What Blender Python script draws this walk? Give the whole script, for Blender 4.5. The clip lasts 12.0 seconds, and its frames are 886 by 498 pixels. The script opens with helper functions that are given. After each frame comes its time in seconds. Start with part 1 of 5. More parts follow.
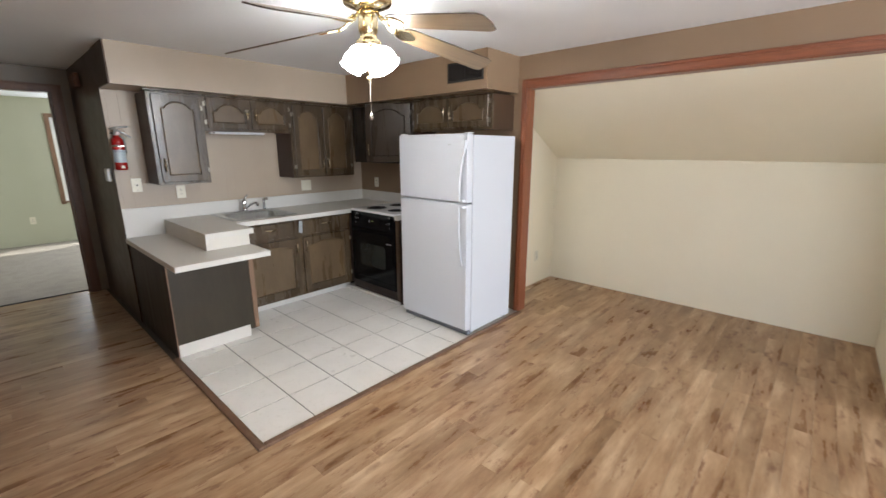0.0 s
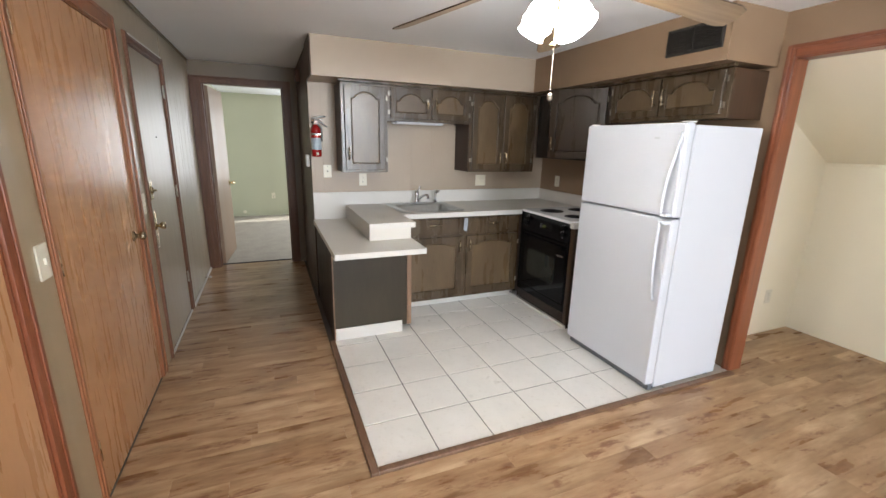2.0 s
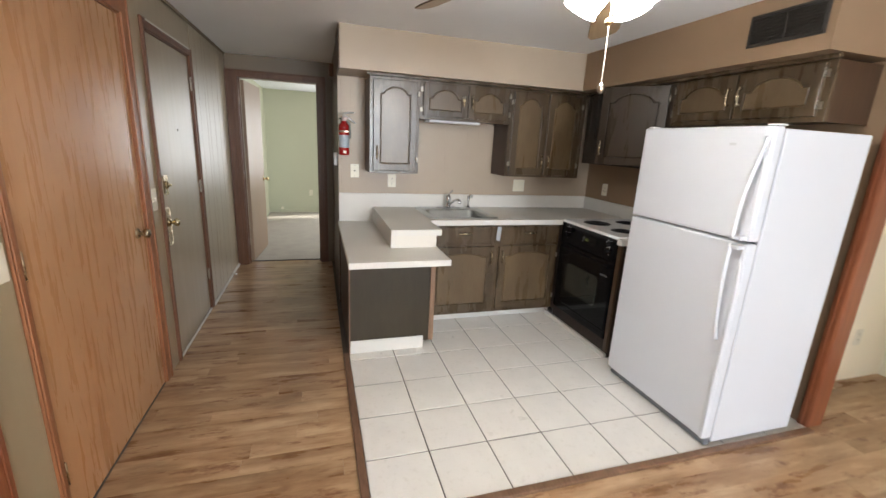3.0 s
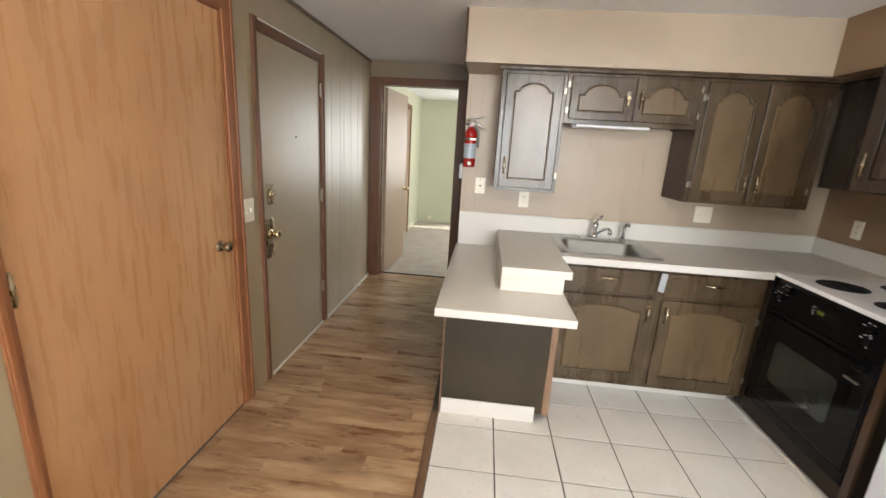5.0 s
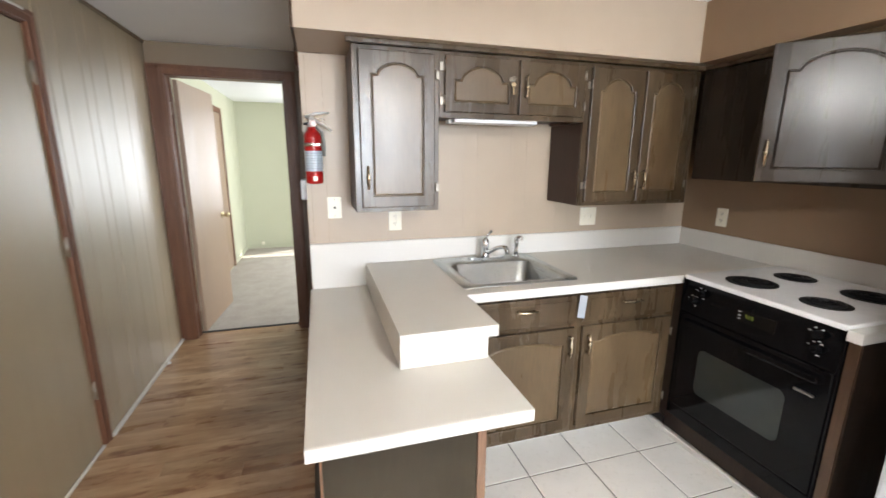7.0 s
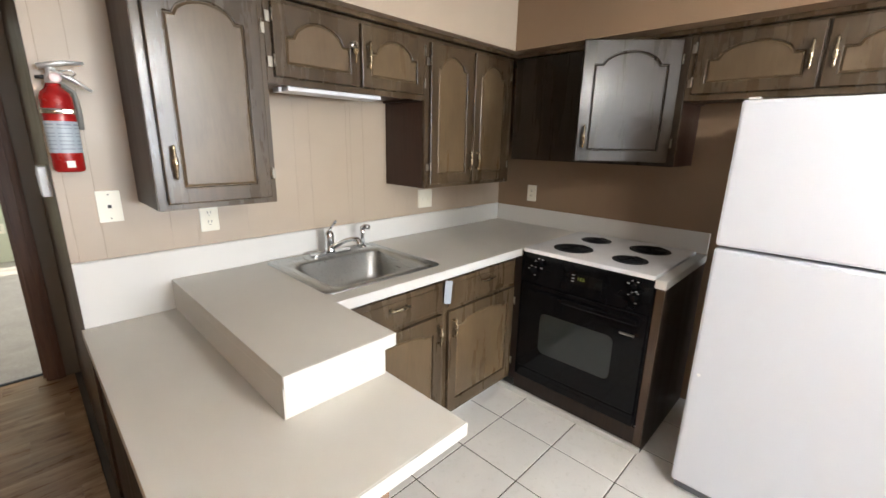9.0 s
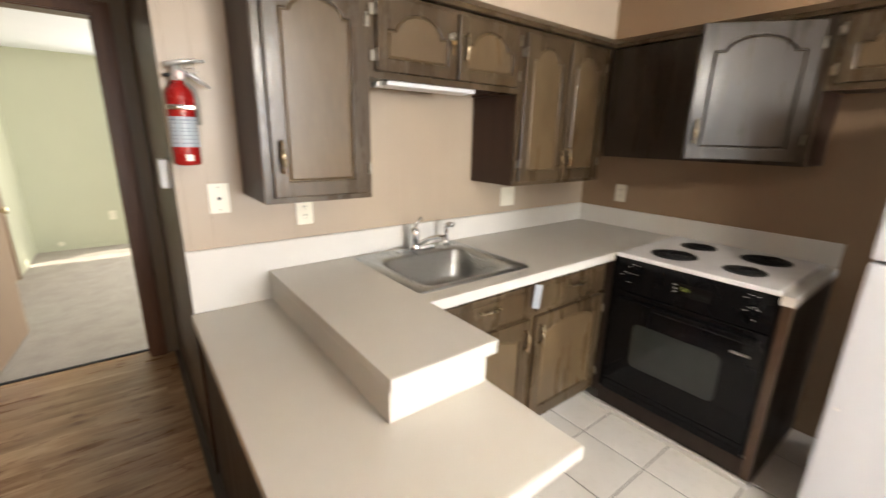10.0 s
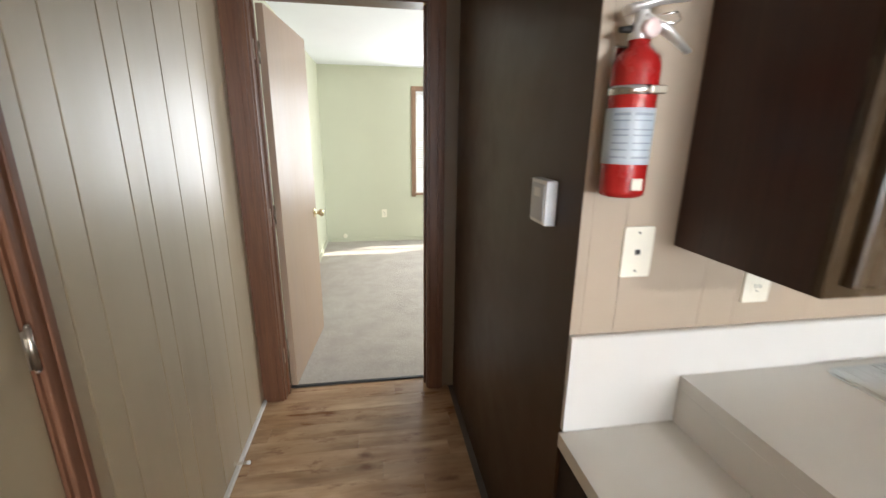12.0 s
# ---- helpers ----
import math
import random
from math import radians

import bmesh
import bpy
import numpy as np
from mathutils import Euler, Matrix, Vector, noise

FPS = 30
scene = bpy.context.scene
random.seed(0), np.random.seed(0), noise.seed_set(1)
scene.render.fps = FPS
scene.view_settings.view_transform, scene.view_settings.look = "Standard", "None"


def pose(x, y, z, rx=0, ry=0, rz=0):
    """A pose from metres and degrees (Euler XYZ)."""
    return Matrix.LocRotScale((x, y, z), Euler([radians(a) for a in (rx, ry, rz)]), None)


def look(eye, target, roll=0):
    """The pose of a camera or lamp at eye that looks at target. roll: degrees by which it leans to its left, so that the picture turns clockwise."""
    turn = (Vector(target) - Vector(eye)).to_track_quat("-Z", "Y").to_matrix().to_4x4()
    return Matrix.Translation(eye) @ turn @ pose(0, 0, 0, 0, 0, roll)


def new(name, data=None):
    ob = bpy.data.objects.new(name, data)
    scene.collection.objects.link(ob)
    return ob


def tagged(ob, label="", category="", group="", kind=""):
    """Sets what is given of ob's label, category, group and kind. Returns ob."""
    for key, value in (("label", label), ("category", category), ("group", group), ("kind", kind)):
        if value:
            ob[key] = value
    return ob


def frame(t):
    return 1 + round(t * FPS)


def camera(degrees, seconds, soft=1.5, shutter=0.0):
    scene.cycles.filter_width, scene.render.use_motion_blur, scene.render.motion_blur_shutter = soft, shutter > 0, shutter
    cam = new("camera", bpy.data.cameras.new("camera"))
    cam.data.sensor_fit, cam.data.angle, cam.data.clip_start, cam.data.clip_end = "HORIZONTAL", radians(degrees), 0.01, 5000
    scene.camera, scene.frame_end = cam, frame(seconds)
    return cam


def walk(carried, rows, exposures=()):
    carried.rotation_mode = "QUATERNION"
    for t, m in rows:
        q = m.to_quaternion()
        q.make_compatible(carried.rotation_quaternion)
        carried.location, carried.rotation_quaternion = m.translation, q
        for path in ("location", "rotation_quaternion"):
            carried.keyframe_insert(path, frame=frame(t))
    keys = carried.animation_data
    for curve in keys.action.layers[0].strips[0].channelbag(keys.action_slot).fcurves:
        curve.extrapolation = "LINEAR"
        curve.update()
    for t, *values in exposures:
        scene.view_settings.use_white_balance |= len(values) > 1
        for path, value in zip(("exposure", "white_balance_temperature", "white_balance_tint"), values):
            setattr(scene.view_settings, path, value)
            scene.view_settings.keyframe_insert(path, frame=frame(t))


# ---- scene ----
cam = camera(93.9, 12.0, shutter=0.4)
PATH = [
    (0, (0.164, 0.093, 1.533), (1.603, 1.401, 1.063), 0.0),
    (0.5, (0.249, 0.213, 1.54), (1.575, 1.631, 1.057), 0.5),
    (1, (0.332, 0.307, 1.54), (1.492, 1.86, 1.051), 0.4),
    (1.5, (0.442, 0.389, 1.521), (1.345, 2.118, 1.08), 1.9),
    (2, (0.55, 0.455, 1.508), (1.3, 2.242, 1.012), 1.4),
    (2.5, (0.636, 0.586, 1.495), (1.319, 2.4, 0.999), 2.0),
    (3, (0.743, 0.712, 1.503), (1.313, 2.564, 1.007), 2.9),
    (3.5, (0.909, 0.821, 1.502), (1.264, 2.726, 1.006), 4.3),
    (5.5, (1.093, 1.585, 1.506), (0.876, 3.513, 1.021), 3.0),
    (6, (1.103, 1.798, 1.482), (1.028, 3.737, 0.999), 3.0),
    (6.5, (1.024, 2.002, 1.509), (1.261, 3.933, 1.046), 0.6),
    (7, (0.976, 2.173, 1.497), (1.537, 4.043, 1.066), 0.4),
    (7.5, (0.961, 2.337, 1.5), (1.76, 4.12, 1.072), 1.4),
    (9.5, (0.791, 2.581, 1.482), (2.231, 3.868, 0.967), 1.0),
    (10, (0.768, 2.687, 1.48), (1.949, 4.213, 0.955), 1.3),
    (10.5, (0.726, 2.915, 1.475), (1.502, 4.681, 0.949), 1.0),
    (11, (0.642, 3.141, 1.461), (1.141, 4.996, 0.904), 0.5),
    (11.5, (0.502, 3.408, 1.478), (0.916, 5.286, 0.926), -0.8),
    (12, (0.484, 3.68, 1.474), (0.798, 5.582, 0.943), 0.7),
]
LIGHTNESS = [
    (0, 0.12, 6250, 10), (1.5, 0.25, 6300, 10), (2.5, 0.37, 6400, 10), (3.5, 0.33, 6650, 10), (5.5, 0.83, 6800, 10), (6.5, 1.06, 6350, 10), (7.5, 1.04, 6300, 10),
    (9.5, 0.88, 6650, 10), (10, 1.0, 7100, 12), (10.5, 1.03, 7000, 12), (11, 1.1, 6350, 11), (12, 1.06, 6350, 10),
]
walk(cam, [(t, look(eye, target, roll)) for t, eye, target, roll in PATH], LIGHTNESS)

# ---- light ----
world = bpy.data.worlds.new("sky")
scene.world = world
world.use_nodes = True
wn = world.node_tree.nodes
sky = wn.new("ShaderNodeTexSky")
sky.sky_type, sky.sun_disc = "NISHITA", False
sky.sun_elevation, sky.sun_rotation = radians(46), radians(65)
world.node_tree.links.new(sky.outputs[0], wn["Background"].inputs[0])
wn["Background"].inputs[1].default_value = 0.12


def lamp(name, kind, energy, m, colour=(1, 1, 1)):
    data = bpy.data.lights.new(name, kind)
    data.energy, data.color = energy, colour
    ob = new(name, data)
    ob.matrix_world = m
    return ob


sun = lamp("sun", "SUN", 5.0, look((0.92, 0.42, 1.05), (0, 0, 0)), (1, 0.95, 0.86))
sun.data.angle = radians(0.5)


def window_lamp(name, energy, eye, target, w, h, colour):
    ob = lamp(name, "AREA", energy, look(eye, target), colour)
    ob.data.shape, ob.data.size, ob.data.size_y = "RECTANGLE", w, h
    return ob


window_lamp("daylight_living_room_south", 330, (2.3, -5.93, 1.45), (2.3, 0, 3.0), 2.1, 1.3, (0.86, 0.93, 1))
window_lamp("daylight_living_room_west", 48, (-0.23, -1.3, 1.42), (2, -0.3, 2.5), 1.9, 1.3, (0.90, 0.95, 1))
window_lamp("daylight_bedroom_back", 26, (1.75, 9.46, 1.37), (1.75, 7, 1.3), 1.4, 1.3, (0.96, 0.98, 1))
window_lamp("daylight_bedroom_side", 43, (3.53, 7.7, 1.4), (1, 7.7, 1.2), 1.5, 1.3, (0.96, 0.98, 1))

# ---- materials ----


def rgb(c):
    return (c[0], c[1], c[2], 1)


class Mat:
    """A node material with a Principled shader and short ways to add nodes."""

    def __init__(self, name, colour, rough=0.6, metal=0.0):
        self.m = bpy.data.materials.new(name)
        self.m.use_nodes = True
        self.t = self.m.node_tree
        self.p = self.t.nodes["Principled BSDF"]
        self.p.inputs["Base Color"].default_value = rgb(colour)
        self.p.inputs["Roughness"].default_value = rough
        self.p.inputs["Metallic"].default_value = metal

    def node(self, kind, **values):
        n = self.t.nodes.new("ShaderNode" + kind)
        for k, v in values.items():
            n.inputs[k.replace("_", " ")].default_value = v
        return n

    def link(self, a, b):
        self.t.links.new(a, b)

    def place(self, scale=(1, 1, 1), random_shift=False, rot=(0, 0, 0)):
        geo = self.node("NewGeometry")
        mp = self.node("Mapping")
        mp.inputs["Scale"].default_value = scale
        mp.inputs["Rotation"].default_value = rot
        self.link(geo.outputs["Position"], mp.inputs["Vector"])
        if random_shift:
            info = self.node("ObjectInfo")
            mul = self.node("VectorMath")
            mul.operation = "SCALE"
            mul.inputs[0].default_value = (37, 53, 19)
            self.link(info.outputs["Random"], mul.inputs["Scale"])
            self.link(mul.outputs[0], mp.inputs["Location"])
        return mp.outputs[0]

    def noise(self, vec, scale, detail=4, rough=0.55):
        n = self.node("TexNoise", Scale=scale, Detail=detail, Roughness=rough)
        self.link(vec, n.inputs["Vector"])
        return n.outputs["Fac"]

    def ramp(self, fac, stops):
        n = self.node("ValToRGB")
        el = n.color_ramp.elements
        el[0].position, el[0].color = stops[0][0], rgb(stops[0][1])
        el[1].position, el[1].color = stops[-1][0], rgb(stops[-1][1])
        for pos, c in stops[1:-1]:
            el.new(pos).color = rgb(c)
        self.link(fac, n.inputs["Fac"])
        return n.outputs["Color"]

    def mix(self, fac, a, b, mode="MIX"):
        n = self.node("Mix")
        n.data_type, n.blend_type = "RGBA", mode
        for s, v in ((n.inputs[0], fac), (n.inputs[6], a), (n.inputs[7], b)):
            if hasattr(v, "is_linked"):
                self.link(v, s)
            elif isinstance(v, tuple):
                s.default_value = rgb(v)
            else:
                s.default_value = v
        return n.outputs[2]

    def map(self, fac, a, b, lo=0.0, hi=1.0):
        n = self.node("MapRange")
        for i, v in ((1, lo), (2, hi), (3, a), (4, b)):
            n.inputs[i].default_value = v
        self.link(fac, n.inputs[0])
        return n.outputs[0]

    def bump(self, height, strength, distance=0.002):
        n = self.node("Bump", Strength=strength, Distance=distance)
        self.link(height, n.inputs["Height"])
        self.link(n.outputs[0], self.p.inputs["Normal"])

    def set(self, socket, value):
        self.link(value, self.p.inputs[socket])


def shade(c, k):
    return (c[0] * k, c[1] * k, c[2] * k)


def paint(name, c, rough=0.55, spread=0.08, bump=0.15, fine=180.0, blotch=1.6, coat=0.0, spec=0.5):
    m = Mat(name, c, rough)
    m.p.inputs["Specular IOR Level"].default_value = spec
    v = m.place()
    big = m.noise(v, blotch, 5)
    small = m.noise(v, 14, 3)
    col = m.ramp(big, [(0.25, shade(c, 1 - spread)), (0.75, shade(c, 1 + spread))])
    col = m.mix(m.map(small, 0.0, 0.5), col, shade(c, 1 - spread * 0.8))
    m.set("Base Color", col)
    m.set("Roughness", m.map(m.noise(v, 7, 4), rough - 0.08, rough + 0.08))
    m.bump(m.noise(v, fine, 2), bump, 0.001)
    m.p.inputs["Coat Weight"].default_value = coat
    m.p.inputs["Coat Roughness"].default_value = 0.25
    return m.m


def wood(name, dark, light, along="z", rough=0.4, scale=9.0, stretch=0.06, spread=0.5, wear=None, coat=0.0, shift=False, bump=0.2, spec=0.5, veins=0.6):
    m = Mat(name, light, rough)
    m.p.inputs["Specular IOR Level"].default_value = spec
    s = [1.0, 1.0, 1.0]
    s["xyz".index(along)] = stretch
    v = m.place(tuple(s), shift)
    grain = m.noise(v, scale, 6, 0.62)
    fine = m.noise(v, scale * 9, 3, 0.6)
    col = m.ramp(grain, [(0.5 - spread / 2, dark), (0.5 + spread / 2, light)])
    if wear:
        w = m.noise(m.place((1, 1, 0.45)), 4.2, 4, 0.5)
        col = m.mix(m.map(w, 0.0, 0.85, 0.40, 0.66), col, wear)
    col = m.mix(m.map(fine, 0.0, veins, 0.42, 0.75), col, shade(dark, 0.75))
    m.set("Base Color", col)
    m.set("Roughness", m.map(grain, rough - 0.04, rough + 0.08, 0.3, 0.7))
    m.bump(fine, bump, 0.0008)
    m.p.inputs["Coat Weight"].default_value = coat
    m.p.inputs["Coat Roughness"].default_value = 0.2
    return m.m


def plain(name, c, rough, metal=0.0, bump=0.0, fine=60.0, spec=0.5):
    m = Mat(name, c, rough, metal)
    m.p.inputs["Specular IOR Level"].default_value = spec
    v = m.place()
    m.set("Roughness", m.map(m.noise(v, 25, 4), max(rough - 0.05, 0.02), rough + 0.07))
    m.set("Base Color", m.ramp(m.noise(v, 9, 4), [(0.3, shade(c, 0.93)), (0.7, shade(c, 1.04))]))
    if bump:
        m.bump(m.noise(v, fine, 3), bump, 0.001)
    return m.m


def brushed(name, c, rough, spec=0.5, coat=0.0):
    """Gloss paint rolled over panelling: faint upright streaks in sheen and relief."""
    m = Mat(name, c, rough)
    m.p.inputs["Specular IOR Level"].default_value = spec
    v = m.place((1, 1, 0.08))
    streak = m.noise(v, 16, 4, 0.6)
    m.set("Base Color", m.ramp(m.noise(m.place(), 2.0, 4), [(0.3, shade(c, 0.94)), (0.7, shade(c, 1.05))]))
    m.set("Roughness", m.map(streak, rough - 0.04, rough + 0.06, 0.3, 0.7))
    m.bump(streak, 0.07, 0.002)
    m.p.inputs["Coat Weight"].default_value = coat
    m.p.inputs["Coat Roughness"].default_value = 0.38
    return m.m


def oak_veneer():
    """Flat-cut oak veneer: soft upright cathedral bands under fine dark pores."""
    m = Mat("orange_oak_veneer", (0.45, 0.23, 0.1), 0.27)
    broad = m.noise(m.place((1, 1, 0.22)), 3.2, 2, 0.5)
    rings = m.node("Math")
    rings.operation = "PINGPONG"
    rings.inputs[1].default_value = 0.5
    many = m.node("Math")
    many.operation = "MULTIPLY"
    many.inputs[1].default_value = 9.0
    m.link(broad, many.inputs[0])
    m.link(many.outputs[0], rings.inputs[0])
    col = m.ramp(broad, [(0.25, (0.40, 0.205, 0.094)), (0.75, (0.475, 0.268, 0.135))])
    col = m.mix(m.map(rings.outputs[0], 0.08, 0.0, 0.0, 0.34), col, (0.30, 0.128, 0.048))
    pores = m.noise(m.place((1, 1, 0.035)), 130, 3, 0.6)
    col = m.mix(m.map(pores, 0.0, 0.17, 0.5, 0.8), col, (0.255, 0.105, 0.04))
    flecks = m.noise(m.place((1, 1, 0.09)), 34, 4, 0.6)
    col = m.mix(m.map(flecks, 0.0, 0.28, 0.50, 0.8), col, (0.52, 0.295, 0.15))
    tear = m.noise(m.place((1, 1, 0.13)), 19, 3, 0.5)
    col = m.mix(m.map(tear, 0.0, 0.5, 0.60, 0.72), col, (0.36, 0.155, 0.055))
    m.set("Base Color", col)
    m.set("Roughness", m.map(flecks, 0.24, 0.34, 0.3, 0.7))
    m.bump(pores, 0.05, 0.0006)
    return m.m


TAUPE = (0.395, 0.316, 0.236)
M = {}
M["wall"] = paint("taupe_wall_paint", TAUPE, 0.42, 0.07, 0.12)
M["wall_brown"] = paint("brown_wall_paint", (0.248, 0.163, 0.096), 0.48, 0.07, 0.12)
M["hall_wall"] = brushed("olive_taupe_gloss_paint", (0.312, 0.246, 0.152), 0.40, 0.9, 0.5)
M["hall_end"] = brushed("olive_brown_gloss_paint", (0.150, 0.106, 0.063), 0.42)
M["hall_dark"] = paint("dark_brown_panel_paint", (0.052, 0.027, 0.0135), 0.40, 0.12, 0.05, 120, spec=0.2)
M["ceiling"] = paint("white_ceiling_plaster", (0.84, 0.86, 0.885), 0.85, 0.025, 0.5, 90)
M["cream"] = paint("cream_wall_paint", (0.87, 0.81, 0.655), 0.6, 0.03, 0.18, 140)
M["green"] = paint("sage_green_wall_paint", (0.49, 0.495, 0.37), 0.6, 0.04, 0.15)
M["white_trim"] = paint("off_white_trim_paint", (0.64, 0.62, 0.58), 0.45, 0.05, 0.08)
M["red_trim"] = wood("red_brown_wood_trim", (0.135, 0.038, 0.016), (0.30, 0.098, 0.042), "z", 0.3, 11, 0.05, 0.6)
M["red_trim_h"] = wood("red_brown_wood_trim_level", (0.135, 0.038, 0.016), (0.30, 0.098, 0.042), "y", 0.3, 11, 0.05, 0.6)
M["brown_trim"] = wood("brown_wood_casing", (0.075, 0.029, 0.014), (0.165, 0.074, 0.035), "z", 0.38, 11, 0.05, 0.6, spec=0.3)
M["oak_door"] = oak_veneer()
M["pale_door"] = wood("tan_flush_door", (0.23, 0.152, 0.10), (0.33, 0.232, 0.16), "z", 0.40, 5, 0.07, 0.7, spec=0.4, veins=0.25)
CAB_D, CAB_L, CAB_W = (0.028, 0.0165, 0.008), (0.074, 0.048, 0.024), (0.142, 0.094, 0.048)
M["cab"] = wood("dark_stained_oak", CAB_D, CAB_L, "z", 0.26, 9, 0.12, 0.8, (0.098, 0.067, 0.037), spec=0.46, veins=0.35, bump=0.08)
M["cab_panel"] = wood("worn_dark_oak_panel", (0.066, 0.042, 0.021), (0.120, 0.080, 0.042), "z", 0.28, 7, 0.18, 0.8, CAB_W, spec=0.46, veins=0.3, bump=0.08)
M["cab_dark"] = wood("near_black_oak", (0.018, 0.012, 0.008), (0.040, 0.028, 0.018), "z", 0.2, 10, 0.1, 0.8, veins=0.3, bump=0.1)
M["ajar_oak"] = wood("near_black_oak_door_and_recess", (0.018, 0.012, 0.008), (0.040, 0.028, 0.018), "z", 0.27, 10, 0.1, 0.8, veins=0.3, bump=0.1, spec=0.3)
M["cab_side"] = wood("dark_red_brown_cabinet_side", (0.03, 0.013, 0.008), (0.06, 0.028, 0.017), "z", 0.4, 12, 0.05, 0.7, spec=0.3)
M["edge_wood"] = wood("raw_wood_edge", (0.15, 0.08, 0.045), (0.30, 0.18, 0.11), "z", 0.5, 14, 0.06)
M["laminate"] = paint("beige_laminate", (0.63, 0.60, 0.54), 0.38, 0.03, 0.05, 260, 3.0)
M["laminate_edge"] = paint("pale_laminate_edge", (0.62, 0.60, 0.56), 0.4, 0.03, 0.04, 260, 3.0)
M["fridge"] = paint("white_textured_enamel", (0.63, 0.652, 0.70), 0.33, 0.012, 0.35, 420)
M["fridge_gap"] = plain("grey_door_gasket", (0.16, 0.17, 0.19), 0.6)
M["fridge_gasket"] = plain("pale_door_gasket", (0.42, 0.43, 0.46), 0.6)
M["white_plastic"] = plain("white_plastic", (0.80, 0.80, 0.79), 0.3)
M["ivory"] = plain("ivory_plastic", (0.76, 0.72, 0.60), 0.35)
M["dark"] = plain("dark_slot", (0.012, 0.011, 0.010), 0.6)
M["black_gloss"] = plain("black_oven_enamel", (0.004, 0.004, 0.0045), 0.08, spec=0.15)
M["oven_glass"] = plain("grey_oven_window", (0.022, 0.026, 0.024), 0.05)
M["black_matte"] = plain("black_burner_iron", (0.010, 0.010, 0.011), 0.6, spec=0.2)
M["pan"] = plain("dull_drip_pan", (0.010, 0.010, 0.0105), 0.6, spec=0.2)
M["white_enamel"] = plain("white_cooktop_enamel", (0.87, 0.88, 0.89), 0.2)
M["chrome"] = plain("chrome", (0.72, 0.73, 0.74), 0.12, 1.0)
M["brass"] = plain("polished_brass", (0.74, 0.64, 0.42), 0.16, 1.0)
M["old_brass"] = plain("antique_brass", (0.42, 0.345, 0.235), 0.26, 1.0)
M["nickel"] = plain("worn_nickel", (0.48, 0.44, 0.37), 0.3, 1.0)
M["hinge"] = plain("dull_nickel_hinge", (0.34, 0.31, 0.26), 0.38, 1.0)
M["red_enamel"] = plain("red_enamel", (0.33, 0.012, 0.011), 0.25)
M["label_paper"] = plain("pale_blue_grey_label", (0.44, 0.50, 0.55), 0.4)
M["label_dark"] = plain("dark_label_print", (0.27, 0.31, 0.36), 0.5)
M["alloy"] = plain("cast_aluminium", (0.80, 0.80, 0.79), 0.38, 0.7)
M["tag_grey"] = plain("blue_grey_paper", (0.36, 0.39, 0.43), 0.6)
M["gauge"] = plain("pressure_gauge_white", (0.75, 0.60, 0.58), 0.3)
M["grout"] = paint("brown_grey_grout", (0.105, 0.092, 0.076), 0.9, 0.2, 0.4, 150)
M["vent"] = plain("dark_bronze_vent", (0.035, 0.03, 0.026), 0.45, 0.4)
M["display"] = plain("black_display", (0.004, 0.004, 0.004), 0.08)
M["edge_trim"] = wood("brown_floor_edging", (0.10, 0.05, 0.027), (0.24, 0.135, 0.08), "y", 0.35, 12, 0.2)
M["oak_trim"] = wood("orange_brown_casing", (0.19, 0.068, 0.027), (0.33, 0.135, 0.058), "z", 0.38, 11, 0.05, 0.6, spec=0.4)
M["brown_oak"] = wood("brown_oak_casing", (0.105, 0.042, 0.021), (0.195, 0.088, 0.046), "z", 0.45, 11, 0.05, 0.6, spec=0.3)
M["range_side"] = wood("black_brown_range_surround", (0.012, 0.008, 0.006), (0.034, 0.020, 0.014), "z", 0.45, 12, 0.05, 0.7, spec=0.25)
M["cab_end"] = wood("red_brown_cabinet_end", (0.040, 0.020, 0.010), (0.082, 0.045, 0.024), "z", 0.3, 12, 0.05, 0.7)
M["pen_panel"] = wood("dark_olive_plywood", (0.030, 0.023, 0.014), (0.060, 0.047, 0.030), "z", 0.42, 6, 0.2, 0.9, spec=0.25, veins=0.12)
M["label_grey"] = plain("light_grey_paper", (0.55, 0.57, 0.60), 0.5)
M["hose_grey"] = plain("grey_rubber_hose", (0.20, 0.19, 0.17), 0.5)


def steel():
    m = Mat("brushed_stainless_steel", (0.46, 0.475, 0.465), 0.28, 1.0)
    v = m.place((1, 0.03, 1))
    n = m.noise(v, 220, 3)
    m.set("Roughness", m.map(n, 0.24, 0.42, 0.3, 0.7))
    m.bump(n, 0.03, 0.0003)
    return m.m


def tile_mat():
    m = Mat("off_white_floor_tile", (0.7, 0.67, 0.62), 0.3)
    v = m.place((1, 1, 1), True)
    c = (0.775, 0.75, 0.705)
    col = m.ramp(m.noise(v, 5, 6, 0.65), [(0.25, shade(c, 0.93)), (0.75, shade(c, 1.06))])
    info = m.node("ObjectInfo")
    col = m.mix(m.map(info.outputs["Random"], 0.0, 0.3), col, shade(c, 0.9))
    col = m.mix(m.map(m.noise(v, 40, 4), 0.0, 0.5, 0.55, 0.8), col, (0.56, 0.53, 0.47))
    m.set("Base Color", col)
    m.set("Roughness", m.map(m.noise(v, 9, 4), 0.22, 0.4))
    m.bump(m.noise(v, 30, 3), 0.12, 0.001)
    return m.m


